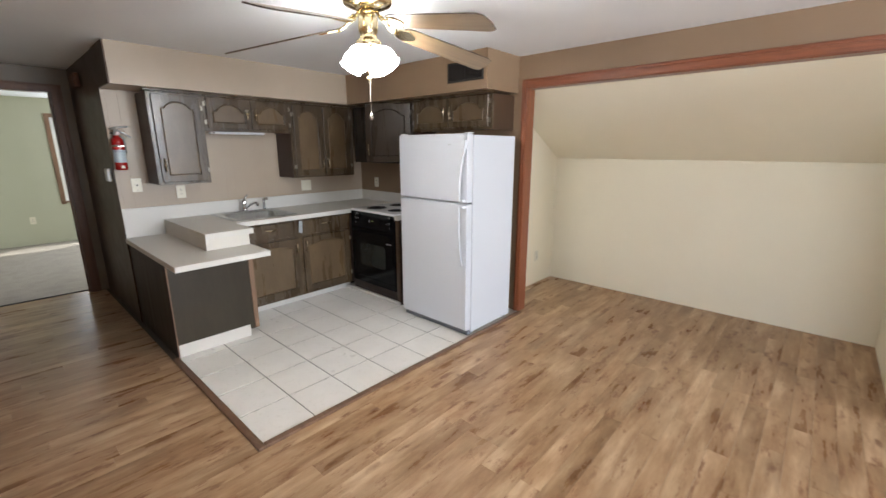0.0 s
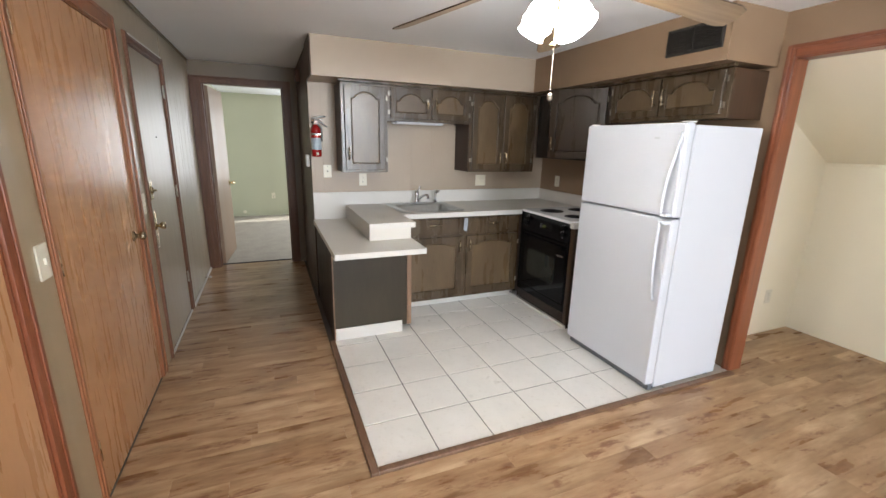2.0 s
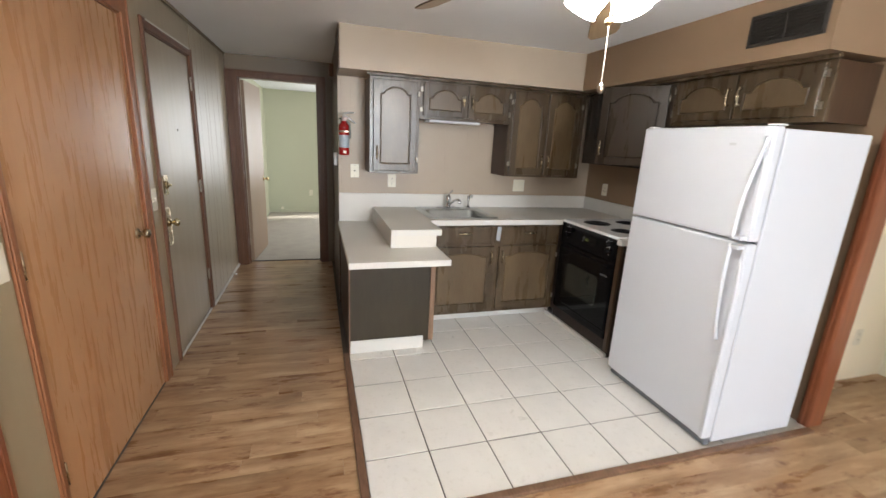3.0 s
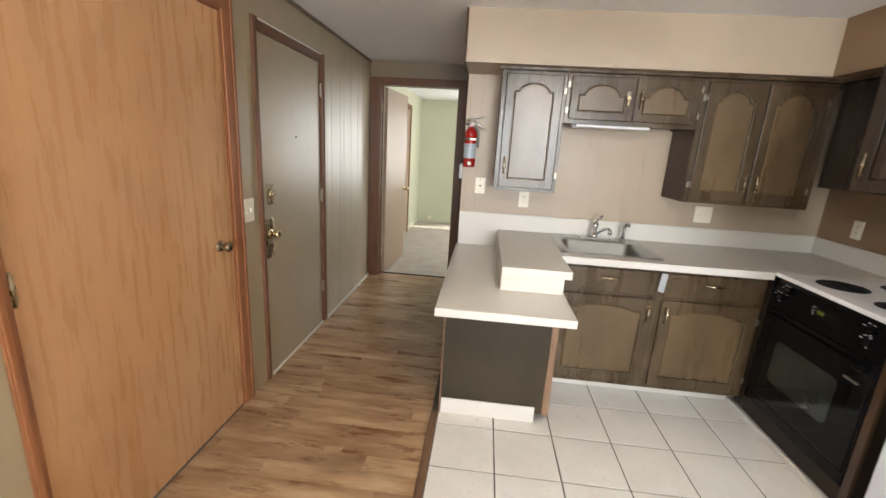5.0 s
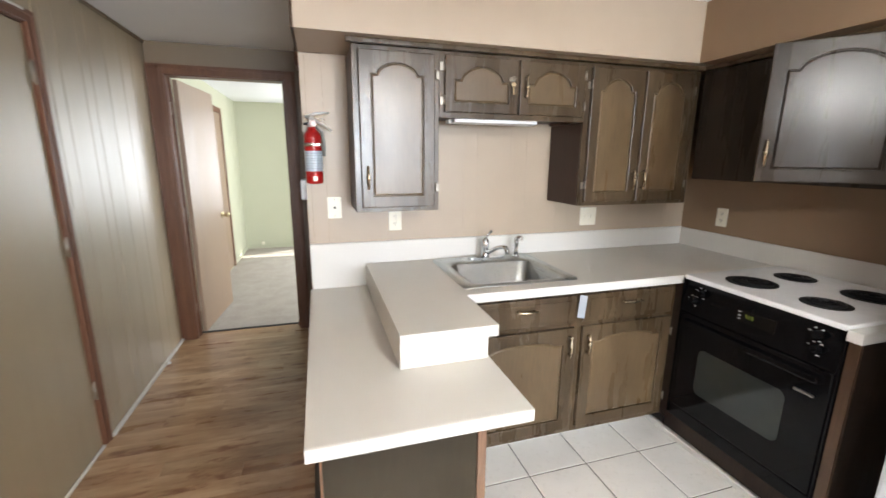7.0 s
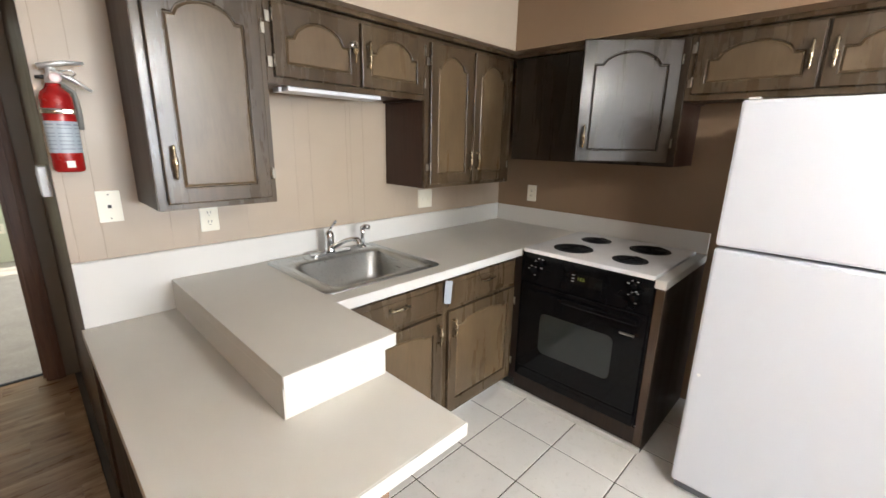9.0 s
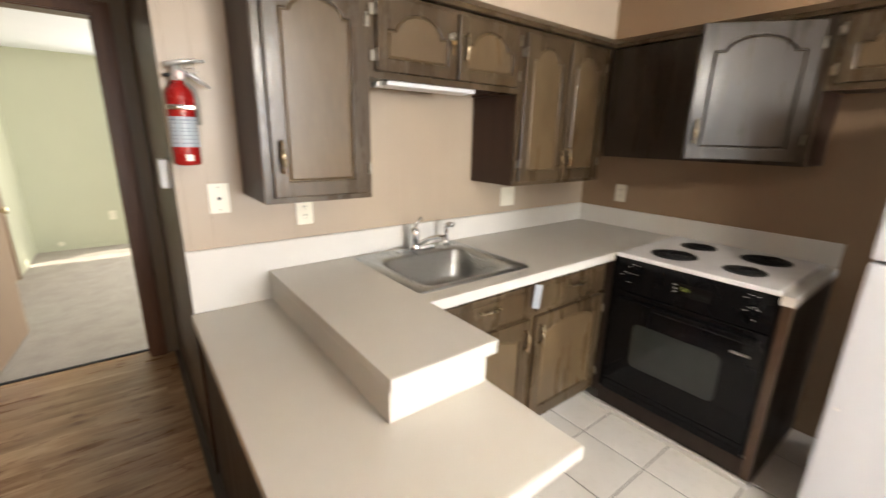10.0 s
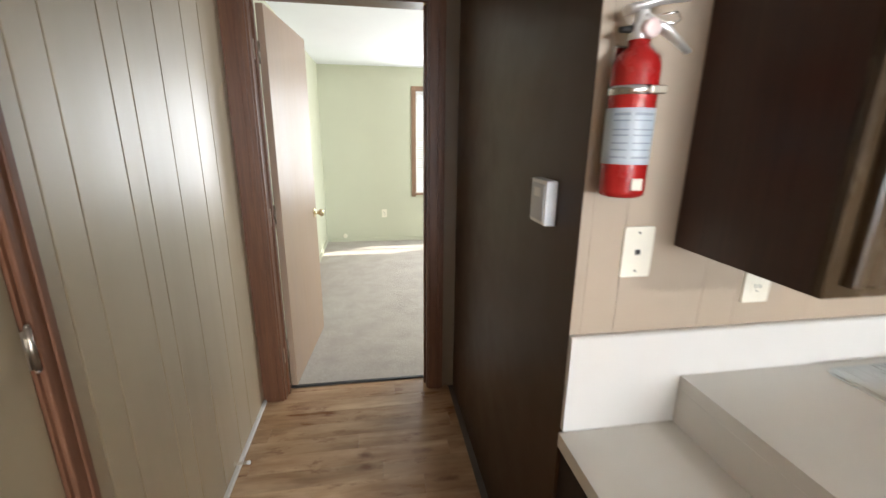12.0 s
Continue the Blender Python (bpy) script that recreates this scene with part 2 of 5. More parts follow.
def plank_mat():
    m = Mat("rustic_vinyl_plank", (0.3, 0.18, 0.1), 0.36)
    m.p.inputs["Specular IOR Level"].default_value = 0.3
    info = m.node("ObjectInfo")
    streak = m.noise(m.place((0.2, 1, 1), True), 9, 5, 0.6)
    col = m.ramp(streak, [(0.28, (0.15, 0.072, 0.036)), (0.40, (0.265, 0.15, 0.077)), (0.50, (0.345, 0.214, 0.118)), (0.58, (0.43, 0.288, 0.172)), (0.70, (0.56, 0.40, 0.255))])
    board = m.ramp(info.outputs["Random"], [(0.0, (0.70, 0.66, 0.60)), (0.14, (0.90, 0.885, 0.86)), (0.5, (0.98, 0.97, 0.95)), (0.88, (1.04, 1.03, 1.02)), (1.0, (1.14, 1.14, 1.12))])
    col = m.mix(1.0, col, board, "MULTIPLY")
    shade_patch = m.noise(m.place((0.26, 1, 1), True), 4.6, 4, 0.6)
    col = m.mix(m.map(shade_patch, 0.0, 0.62, 0.56, 0.74), col, (0.135, 0.082, 0.045))
    tan = m.noise(m.place((0.6, 1, 1)), 4.5, 4, 0.6)
    col = m.mix(m.map(tan, 0.0, 0.5, 0.46, 0.68), col, (0.42, 0.278, 0.158))
    red = m.noise(m.place((0.3, 1, 1), True), 13, 5, 0.7)
    col = m.mix(m.map(red, 0.0, 0.85, 0.56, 0.67), col, (0.16, 0.060, 0.024))
    fine = m.noise(m.place((0.06, 1, 1), True), 90, 4, 0.7)
    col = m.mix(m.map(fine, 0.0, 0.22, 0.5, 0.75), col, (0.16, 0.09, 0.05))
    wobble = m.node("VectorMath")
    wobble.operation = "ADD"
    m.link(m.place((0.4, 1, 1), True), wobble.inputs[0])
    warp = m.node("TexNoise", Scale=14.0, Detail=2.0)
    small = m.node("VectorMath")
    small.operation = "SCALE"
    small.inputs["Scale"].default_value = 0.05
    m.link(m.place((1, 1, 1), True), warp.inputs["Vector"])
    m.link(warp.outputs["Color"], small.inputs[0])
    m.link(small.outputs[0], wobble.inputs[1])
    vor = m.node("TexVoronoi", Scale=6.5)
    m.link(wobble.outputs[0], vor.inputs["Vector"])
    knot = m.map(vor.outputs["Distance"], 0.9, 0.0, 0.05, 0.17)
    col = m.mix(knot, col, (0.15, 0.066, 0.03))
    m.set("Base Color", col)
    m.set("Roughness", m.map(streak, 0.25, 0.37, 0.3, 0.7))
    m.bump(fine, 0.08, 0.0008)
    return m.m


def carpet_mat():
    m = Mat("grey_beige_carpet", (0.4, 0.37, 0.33), 0.95)
    v = m.place()
    col = m.ramp(m.noise(v, 160, 4, 0.7), [(0.3, (0.29, 0.26, 0.22)), (0.7, (0.53, 0.485, 0.425))])
    col = m.mix(m.map(m.noise(v, 5, 5, 0.65), 0.0, 0.6, 0.42, 0.66), col, (0.32, 0.285, 0.245))
    m.set("Base Color", col)
    m.bump(m.noise(v, 240, 3), 0.9, 0.006)
    return m.m


def blade_mat():
    m = Mat("light_oak_fan_blade", (0.4, 0.26, 0.12), 0.3)
    tc = m.node("TexCoord")
    mp = m.node("Mapping")
    mp.inputs["Scale"].default_value = (0.06, 1, 1)
    m.link(tc.outputs["Object"], mp.inputs["Vector"])
    n = m.noise(mp.outputs[0], 30, 5, 0.6)
    m.set("Base Color", m.ramp(n, [(0.3, (0.15, 0.098, 0.052)), (0.7, (0.27, 0.188, 0.105))]))
    return m.m


def glow(name, c, strength):
    m = Mat(name, c, 0.4)
    m.p.inputs["Emission Color"].default_value = rgb(c)
    m.p.inputs["Emission Strength"].default_value = strength
    return m.m


def pane_mat():
    m = Mat("window_glass", (1, 1, 1), 0.02)
    m.p.inputs["Transmission Weight"].default_value = 1.0
    m.p.inputs["IOR"].default_value = 1.02
    return m.m


M["steel"], M["tile"], M["plank"], M["carpet"], M["blade"] = steel(), tile_mat(), plank_mat(), carpet_mat(), blade_mat()
M["lit_glass"] = glow("lit_frosted_glass", (1.0, 0.978, 0.945), 68.0)
M["clock_digits"] = glow("green_clock_digits", (0.2, 0.25, 0.03), 0.06)
M["blade_edge"] = plain("dark_brown_blade_edge", (0.045, 0.026, 0.014), 0.5)
M["tube"] = plain("white_lamp_diffuser", (0.68, 0.69, 0.72), 0.35)
M["pane"] = pane_mat()

# ---- mesh helpers ----


def box(bm, x0, x1, y0, y1, z0, z1, bevel=0.0, m=None, seg=2):
    r = bmesh.ops.create_cube(bm, size=1)
    vs = r["verts"]
    for v in vs:
        v.co = Vector(((x0 + x1) / 2 + v.co.x * (x1 - x0), (y0 + y1) / 2 + v.co.y * (y1 - y0), (z0 + z1) / 2 + v.co.z * (z1 - z0)))
    if bevel:
        es = list({e for v in vs for e in v.link_edges})
        r = bmesh.ops.bevel(bm, geom=es, offset=bevel, segments=seg, affect="EDGES", profile=0.6)
        vs = r["verts"]
    if m is not None:
        bmesh.ops.transform(bm, matrix=m, verts=list({v for v in vs}))
    return bm


def boxes(*rows, bevel=0.0):
    bm = bmesh.new()
    for r in rows:
        box(bm, *r, bevel=bevel)
    return bm


def tube(bm, pts, radii, seg=12, caps=True):
    """A round bar through the points, with a radius at each."""
    pts = [Vector(p) for p in pts]
    if not hasattr(radii, "__len__"):
        radii = [radii] * len(pts)
    rings = []
    for i, p in enumerate(pts):
        d = (pts[min(i + 1, len(pts) - 1)] - pts[max(i - 1, 0)]).normalized()
        a = d.orthogonal() if i == 0 else (side - side.dot(d) * d)
        side = a.normalized()
        b = d.cross(side)
        rings.append([bm.verts.new(p + radii[i] * (math.cos(2 * math.pi * k / seg) * side + math.sin(2 * math.pi * k / seg) * b)) for k in range(seg)])
    for r0, r1 in zip(rings, rings[1:]):
        for k in range(seg):
            f = bm.faces.new((r0[k], r0[(k + 1) % seg], r1[(k + 1) % seg], r1[k]))
            f.smooth = True
    if caps:
        bm.faces.new(rings[0][::-1])
        bm.faces.new(rings[-1])
    return bm


def lathe(bm, profile, m=None, seg=24, cap=True):
    """A turned shape from (radius, height) pairs round z, then moved by m."""
    rings = []
    for r, z in profile:
        ring = []
        for k in range(seg):
            co = Vector((r * math.cos(2 * math.pi * k / seg), r * math.sin(2 * math.pi * k / seg), z))
            ring.append(bm.verts.new(m @ co if m is not None else co))
        rings.append(ring)
    for r0, r1 in zip(rings, rings[1:]):
        for k in range(seg):
            f = bm.faces.new((r0[k], r0[(k + 1) % seg], r1[(k + 1) % seg], r1[k]))
            f.smooth = True
    if cap:
        bm.faces.new(rings[0][::-1])
        bm.faces.new(rings[-1])
    return bm


def prism(bm, loop, axis, a, b):
    """A flat outline of (u, v) pairs pushed out along an axis from a to b."""
    def at(u, v, w):
        return {"x": (w, u, v), "y": (u, w, v), "z": (u, v, w)}[axis]
    r0 = [bm.verts.new(at(u, v, a)) for u, v in loop]
    r1 = [bm.verts.new(at(u, v, b)) for u, v in loop]
    n = len(loop)
    bm.faces.new(r0)
    bm.faces.new(r1[::-1])
    for k in range(n):
        bm.faces.new((r0[k], r1[k], r1[(k + 1) % n], r0[(k + 1) % n]))
    return bm


def rounded(u0, u1, v0, v1, r, n=6):
    out = []
    for cu, cv, a0 in ((u1 - r, v1 - r, 0), (u0 + r, v1 - r, 90), (u0 + r, v0 + r, 180), (u1 - r, v0 + r, 270)):
        for i in range(n + 1):
            a = radians(a0 + 90 * i / n)
            out.append((cu + r * math.cos(a), cv + r * math.sin(a)))
    return out


def link(name, bm, material, m=None):
    bmesh.ops.recalc_face_normals(bm, faces=bm.faces[:])
    me = bpy.data.meshes.new(name)
    if m is not None:
        bm.transform(m)
    bm.to_mesh(me)
    bm.free()
    me.materials.append(M[material])
    return new(name, me)


def thing(name, base, label, category, group="", kind=""):
    ob = new(name)
    ob.location = base
    ob.empty_display_size = 0.05
    return tagged(ob, label, category, group, kind)


def part(name, bm, material, parent, label=""):
    """One mesh under a thing or a part; its vertices are given in the world."""
    top = parent
    while top.parent:
        top = top.parent
    shift = Matrix.Translation(-top.location)
    ob = link(name, bm, material, shift)
    ob.parent = parent
    return tagged(ob, label)


def structure(name, bm, material, label, category):
    return tagged(link(name, bm, material), label, category, "", "structure")


def wall_with_hole(axis, a, b, u0, u1, z0, z1, hole):
    """A wall slab from a to b across its thickness, with one opening (u, u, z, z)."""
    h0, h1, hz0, hz1 = hole
    rows = [(u0, h0, z0, z1), (h1, u1, z0, z1), (h0, h1, hz1, z1)]
    if hz0 > z0:
        rows.append((h0, h1, z0, hz0))
    bm = bmesh.new()
    for p, q, r, s in rows:
        if q - p > 1e-4 and s - r > 1e-4:
            box(bm, *((a, b, p, q) if axis == "x" else (p, q, a, b)), r, s)
    return bm

# ---- setting ----
LX, HX, SY, RX, EY, CZ = -0.18, 0.915, 4.49, 3.447, 5.86, 2.303
NX, NY0, NY1 = 4.70, -0.42, 2.42
BX0, BX1, BY1, BZ = -0.20, 3.55, 9.5, 2.32
BACK = -6.0

structure("floor", boxes((-0.3, 4.85, BACK - 0.1, 5.975, -0.08, -0.008)), "grout", "subfloor under the wood-look planks and tiles", "floor")
structure("floor_bedroom", boxes((-0.35, 3.65, 5.975, 9.6, -0.08, 0.004)), "carpet", "grey-beige cut-pile carpet of the bedroom", "floor")
structure("ceiling", boxes((-0.3, 3.56, BACK - 0.1, 5.92, CZ, CZ + 0.1)), "ceiling", "white painted ceiling over kitchen and hall", "ceiling")
structure("ceiling_bedroom", boxes((-0.35, 3.65, 5.92, 9.6, BZ, BZ + 0.1)), "ceiling", "white painted bedroom ceiling", "ceiling")

# left wall with three doorways
D0, D1, D2 = (1.1, 2.02, 2.05), (2.29, 3.354, 2.06), (3.622, 4.529, 2.06)
bm = bmesh.new()
edge = -0.3
box(bm, LX - 0.12, LX, BACK, -2.3, 0, CZ)
box(bm, LX - 0.12, LX, -2.3, -0.3, 0, 0.75)
box(bm, LX - 0.12, LX, -2.3, -0.3, 2.1, CZ)
for y0, y1, zt in (D0, D1, D2):
    box(bm, LX - 0.12, LX, edge, y0, 0, CZ)
    box(bm, LX - 0.12, LX, y0, y1, zt, CZ)
    edge = y1
box(bm, LX - 0.12, LX, edge, EY, 0, CZ)
west = structure("wall_west", bm, "hall_wall", "glossy olive-taupe painted wall with three doors", "wall")


def panel_boards(wall, axis, face, u0, u1, z0, z1, widths, material, out, gap=0.0012, proud=0.006):
    """Vertical boards on a wall face with narrow open grooves between them."""
    u, i = u0, 0
    while u < u1 - 0.01:
        w = min(widths[i % len(widths)], u1 - u)
        bm = bmesh.new()
        a, b = sorted((face, face + out * proud))
        box(bm, *((a, b, u + gap, u + w - gap) if axis == "x" else (u + gap, u + w - gap, a, b)), z0, z1, gap, seg=1)
        ob = link("board", bm, material)
        ob.parent = wall
        u, i = u + w, i + 1


panel_boards(west, "x", LX, 4.575, EY, 0.0, CZ, (0.049, 0.104, 0.202, 0.099, 0.191, 0.21, 0.166, 0.264), "hall_wall", 1, 0.0018)
hall_right = structure("wall_hall_east", boxes((HX, HX + 0.12, SY + 0.0005, EY, 0, CZ)), "hall_dark", "dark brown panelled side wall of the hall", "wall")
sink_wall = structure("wall_north", boxes((HX + 0.12, RX + 0.11, SY + 0.002, SY + 0.12, 0, CZ)), "wall", "taupe painted grooved panelling behind the sink", "wall")
panel_boards(sink_wall, "y", SY + 0.0004, HX + 0.0005, RX, 0.9, 2.0, (0.026, 0.08, 0.22, 0.095, 0.21, 0.25, 0.08, 0.21), "wall", -1, 0.0003, 0.0012)
structure("wall_east", boxes((RX, RX + 0.11, 2.106, SY, 0, CZ), (RX, RX + 0.11, -0.44, 2.106, 2.06, CZ), (RX, RX + 0.11, BACK, -0.44, 0, CZ)), "wall_brown", "brown painted wall with a wide cased opening", "wall")
structure("wall_south", wall_with_hole("y", BACK - 0.12, BACK, -0.3, RX + 0.11, 0, CZ, (1.25, 3.35, 0.75, 2.1)), "wall", "taupe painted living room wall with a window", "wall")
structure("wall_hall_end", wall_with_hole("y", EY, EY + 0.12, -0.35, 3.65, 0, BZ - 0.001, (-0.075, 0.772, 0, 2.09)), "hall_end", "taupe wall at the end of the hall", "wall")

# kitchen soffit
structure("soffit", boxes((HX, RX, 4.075, SY, 2.003, CZ)), "wall", "boxed-in taupe soffit above the sink cabinets", "soffit")
structure("trim_soffit_end", boxes((HX - 0.012, HX - 0.0005, 4.075, SY - 0.0005, 2.003, CZ - 0.001), bevel=0.002), "hall_dark", "dark brown board closing the end of the soffit", "trim")
structure("soffit_east", boxes((2.985, RX, 2.185, 4.075, 2.003, CZ)), "wall_brown", "boxed-in brown soffit above the refrigerator", "soffit")

# alcove with knee wall and sloped ceiling
structure("alcove_wall_north", boxes((RX + 0.11, NX + 0.1, NY1, NY1 + 0.1, 0, 2.2)), "cream", "cream painted side wall of the alcove", "wall")
structure("alcove_wall_south", boxes((RX + 0.11, NX + 0.1, NY0 - 0.1, NY0, 0, 2.2)), "cream", "cream painted end wall of the alcove", "wall")
structure("alcove_knee_wall", boxes((NX, NX + 0.1, NY0, NY1, 0, 1.43)), "cream", "low cream painted knee wall", "wall")
bm = bmesh.new()
prism(bm, [(NX + 0.1, 1.43), (NX, 1.43), (RX + 0.11, 2.06), (RX + 0.11, 2.2), (NX + 0.1, 1.56)], "y", NY0, NY1)
structure("alcove_ceiling", bm, "cream", "sloped cream painted alcove ceiling", "ceiling")
structure("trim_knee_ledge", boxes((NX - 0.012, NX - 0.0005, NY0, NY1, 1.408, 1.426), bevel=0.003), "cream", "thin cream bead along the top of the knee wall", "trim")

# bedroom shell
structure("bedroom_wall_west", boxes((BX0 - 0.12, BX0, 5.98, BY1, 0, BZ)), "green", "sage green bedroom wall", "wall")
structure("bedroom_wall_north", wall_with_hole("y", BY1, BY1 + 0.12, BX0 - 0.12, BX1 + 0.1, 0, BZ, (1.05, 2.45, 0.68, 2.03)), "green", "sage green bedroom wall with a window", "wall")
structure("bedroom_wall_east", wall_with_hole("x", BX1, BX1 + 0.1, 5.98, BY1, 0, BZ, (6.9, 8.5, 0.75, 2.05)), "green", "sage green bedroom wall with a side window", "wall")
structure("bedroom_wall_south", boxes((0.86, BX1, EY + 0.12, EY + 0.126, 0, BZ)), "green", "sage green side of the hall wall", "wall")
structure("baseboard_bedroom", boxes((BX0, 3.5, BY1 - 0.012, BY1, 0.004, 0.055), (BX0, BX0 + 0.012, 8.42, BY1 - 0.012, 0.004, 0.055), bevel=0.003), "green", "low green painted baseboard", "baseboard")
structure("ground", boxes((-60, 60, -60, 60, -3.2, -3.0)), "carpet", "plain ground outside the house", "ground")

# trims of kitchen and hall
bm = boxes((LX + 0.006, LX + 0.022, 4.58, 5.84, 0, 0.022), (LX, LX + 0.012, 3.65, 4.50, 0, 0.014), bevel=0.004)
structure("baseboard", bm, "white_trim", "thin off-white strip along the hall floor", "baseboard")
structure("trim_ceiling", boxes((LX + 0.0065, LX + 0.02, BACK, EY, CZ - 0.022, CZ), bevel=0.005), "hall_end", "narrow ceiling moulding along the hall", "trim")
structure("trim_threshold", boxes((-0.057, 0.755, 5.964, 5.986, 0.0, 0.009), bevel=0.003), "dark", "dark metal threshold strip at the bedroom carpet", "trim")
structure("trim_cabinet_top", boxes((1.12, 3.1, 4.125, 4.15, 1.982, 2.003), (3.085, 3.11, 2.2, 4.125, 1.982, 2.003), bevel=0.005), "cab", "dark wood moulding under the soffit", "trim")
structure("trim_floor_edge", boxes((0.885, 0.925, 2.04, 3.46, -0.006, 0.016), (0.925, 3.43, 2.04, 2.08, -0.006, 0.016), bevel=0.006), "edge_trim", "brown wood edging round the tile floor", "trim")

# cased opening of the alcove
case = thing("alcove_casing", (RX, 1.0, 0), "red-brown stained wood casing round a wide opening", "door casing", kind="structure")
for name, rows, mat in (
    ("jamb", [(RX - 0.002, RX + 0.112, 2.086, 2.106, 0, 2.06), (RX - 0.012, RX - 0.002, 2.086, 2.0905, 0, 2.03)], "red_trim"),
    ("jamb", [(RX - 0.002, RX + 0.112, -0.44, -0.42, 0, 2.06)], "red_trim"),
    ("head_jamb", [(RX - 0.002, RX + 0.112, -0.42, 2.086, 2.035, 2.058)], "red_trim_h"),
    ("side_casing", [(RX - 0.016, RX - 0.0005, 2.091, 2.14, 0, 2.11), (RX - 0.022, RX - 0.016, 2.112, 2.136, 0, 2.108)], "red_trim"),
    ("side_casing", [(RX - 0.016, RX - 0.0005, -0.56, -0.435, 0, 2.11)], "red_trim"),
    ("head_casing", [(RX - 0.018, RX - 0.0025, -0.435, 2.0905, 2.04, 2.112), (RX - 0.024, RX - 0.018, -0.435, 2.11, 2.088, 2.110)], "red_trim_h"),
):
    bm = bmesh.new()
    for r in rows:
        box(bm, *r, 0.004)
    part(name, bm, mat, case)


def turn_x(x, y, z):
    """Local z becomes world +x."""
    return Matrix.Translation((x, y, z)) @ Matrix.Rotation(radians(90), 4, "Y")


def knob(parent, x, y, z, material):
    part("rose", lathe(bmesh.new(), [(0.029, 0), (0.029, 0.004), (0.023, 0.009), (0.013, 0.012)], turn_x(x, y, z)), material, parent)
    part("knob", lathe(bmesh.new(), [(0.011, 0.010), (0.011, 0.024), (0.019, 0.030), (0.0245, 0.041), (0.025, 0.049), (0.021, 0.057), (0.009, 0.061)], turn_x(x, y, z)), material, parent)


def hinge_x(parent, x, y, z, material="nickel"):
    bm = bmesh.new()
    tube(bm, [(x, y, z - 0.045), (x, y, z + 0.045)], 0.005, 10)
    tube(bm, [(x, y, z - 0.051), (x, y, z - 0.045)], [0.003, 0.0058], 10)
    tube(bm, [(x, y, z + 0.045), (x, y, z + 0.051)], [0.0058, 0.003], 10)
    box(bm, x - 0.006, x - 0.003, y - 0.011, y + 0.011, z - 0.04, z + 0.04)
    part("hinge", bm, material, parent)


def hall_door(name, span, slab_mat, trim_mat, label, casing=0.062, left_casing=None):
    """A flush door in the west wall with jambs and casing."""
    y0, y1, zt = span
    d = thing(name, (LX, (y0 + y1) / 2, 0), label, "door", kind="structure")
    part("slab", boxes((LX - 0.042, LX - 0.004, y0 + 0.024, y1 - 0.024, 0.008, zt - 0.024), bevel=0.002), slab_mat, d)
    for a, b in ((y0, y0 + 0.02), (y1 - 0.02, y1)):
        part("jamb", boxes((LX - 0.118, LX + 0.001, a, b, 0, zt)), trim_mat, d)
    part("head_jamb", boxes((LX - 0.118, LX + 0.001, y0 + 0.02, y1 - 0.02, zt - 0.02, zt)), trim_mat, d)
    lc = left_casing or casing
    for a, b, s in ((y0 + 0.012 - lc, y0 + 0.012, 1), (y1 - 0.012, y1 - 0.012 + casing, -1)):
        bm = boxes((LX + 0.0005, LX + 0.012, a, b, 0, zt + casing - 0.012), bevel=0.003)
        c = a + 0.004 if s > 0 else b - 0.024
        box(bm, LX + 0.012, LX + 0.018, c, c + 0.02, 0, zt + casing - 0.016, 0.003)
        part("casing", bm, trim_mat, d)
    bm = boxes((LX + 0.0008, LX + 0.0125, y0 + 0.0125, y1 - 0.0125, zt - 0.012, zt + casing - 0.012), bevel=0.003)
    box(bm, LX + 0.0125, LX + 0.019, y0 - 0.03, y1 + 0.03, zt + casing - 0.036, zt + casing - 0.016, 0.003)
    part("head_casing", bm, trim_mat, d)
    return d


d0 = hall_door("door_1", D0, "oak_door", "red_trim", "closed orange-brown wooden flush door beside the light switch", 0.062)
d1 = hall_door("door_2", D1, "oak_door", "oak_trim", "closed orange oak veneer flush door with brass knob", 0.08, 0.04)
knob(d1, LX - 0.004, 3.225, 0.958, "old_brass")
for z in (0.25, 1.05, 1.86):
    hinge_x(d1, LX + 0.006, D1[0] + 0.022, z, "old_brass")
d2 = hall_door("door_3", D2, "hall_wall", "brown_oak", "closed taupe painted entry door with deadbolt and brass knob", 0.053, 0.044)
part("escutcheon", boxes((LX - 0.004, LX + 0.001, 3.662, 3.745, 0.775, 1.02), bevel=0.006), "old_brass", d2, "dark brass wrap-around door plate")
knob(d2, LX + 0.001, 3.706, 0.925, "brass")
part("deadbolt_plate", boxes((LX - 0.004, LX + 0.002, 3.69, 3.765, 1.10, 1.22), bevel=0.006), "old_brass", d2)
part("deadbolt_turn", lathe(bmesh.new(), [(0.026, 0), (0.026, 0.006), (0.018, 0.014), (0.008, 0.016), (0.008, 0.03)], turn_x(LX + 0.001, 3.727, 1.16)), "brass", d2)
part("peephole", lathe(bmesh.new(), [(0.007, 0), (0.006, 0.004)], turn_x(LX - 0.004, 4.1, 1.5), 10), "dark", d2)
# pale strip puts the varnish highlight of the head casing into the colour
part("head_bead", boxes((LX + 0.0193, LX + 0.024, D2[0] + 0.01, D2[1] - 0.04, 2.084, 2.094), bevel=0.002), "white_trim", d2, "pale strip painted as the highlight along the head casing")
for z in (0.32, 1.07, 1.845):
    hinge_x(d2, LX + 0.008, D2[1] - 0.022, z)

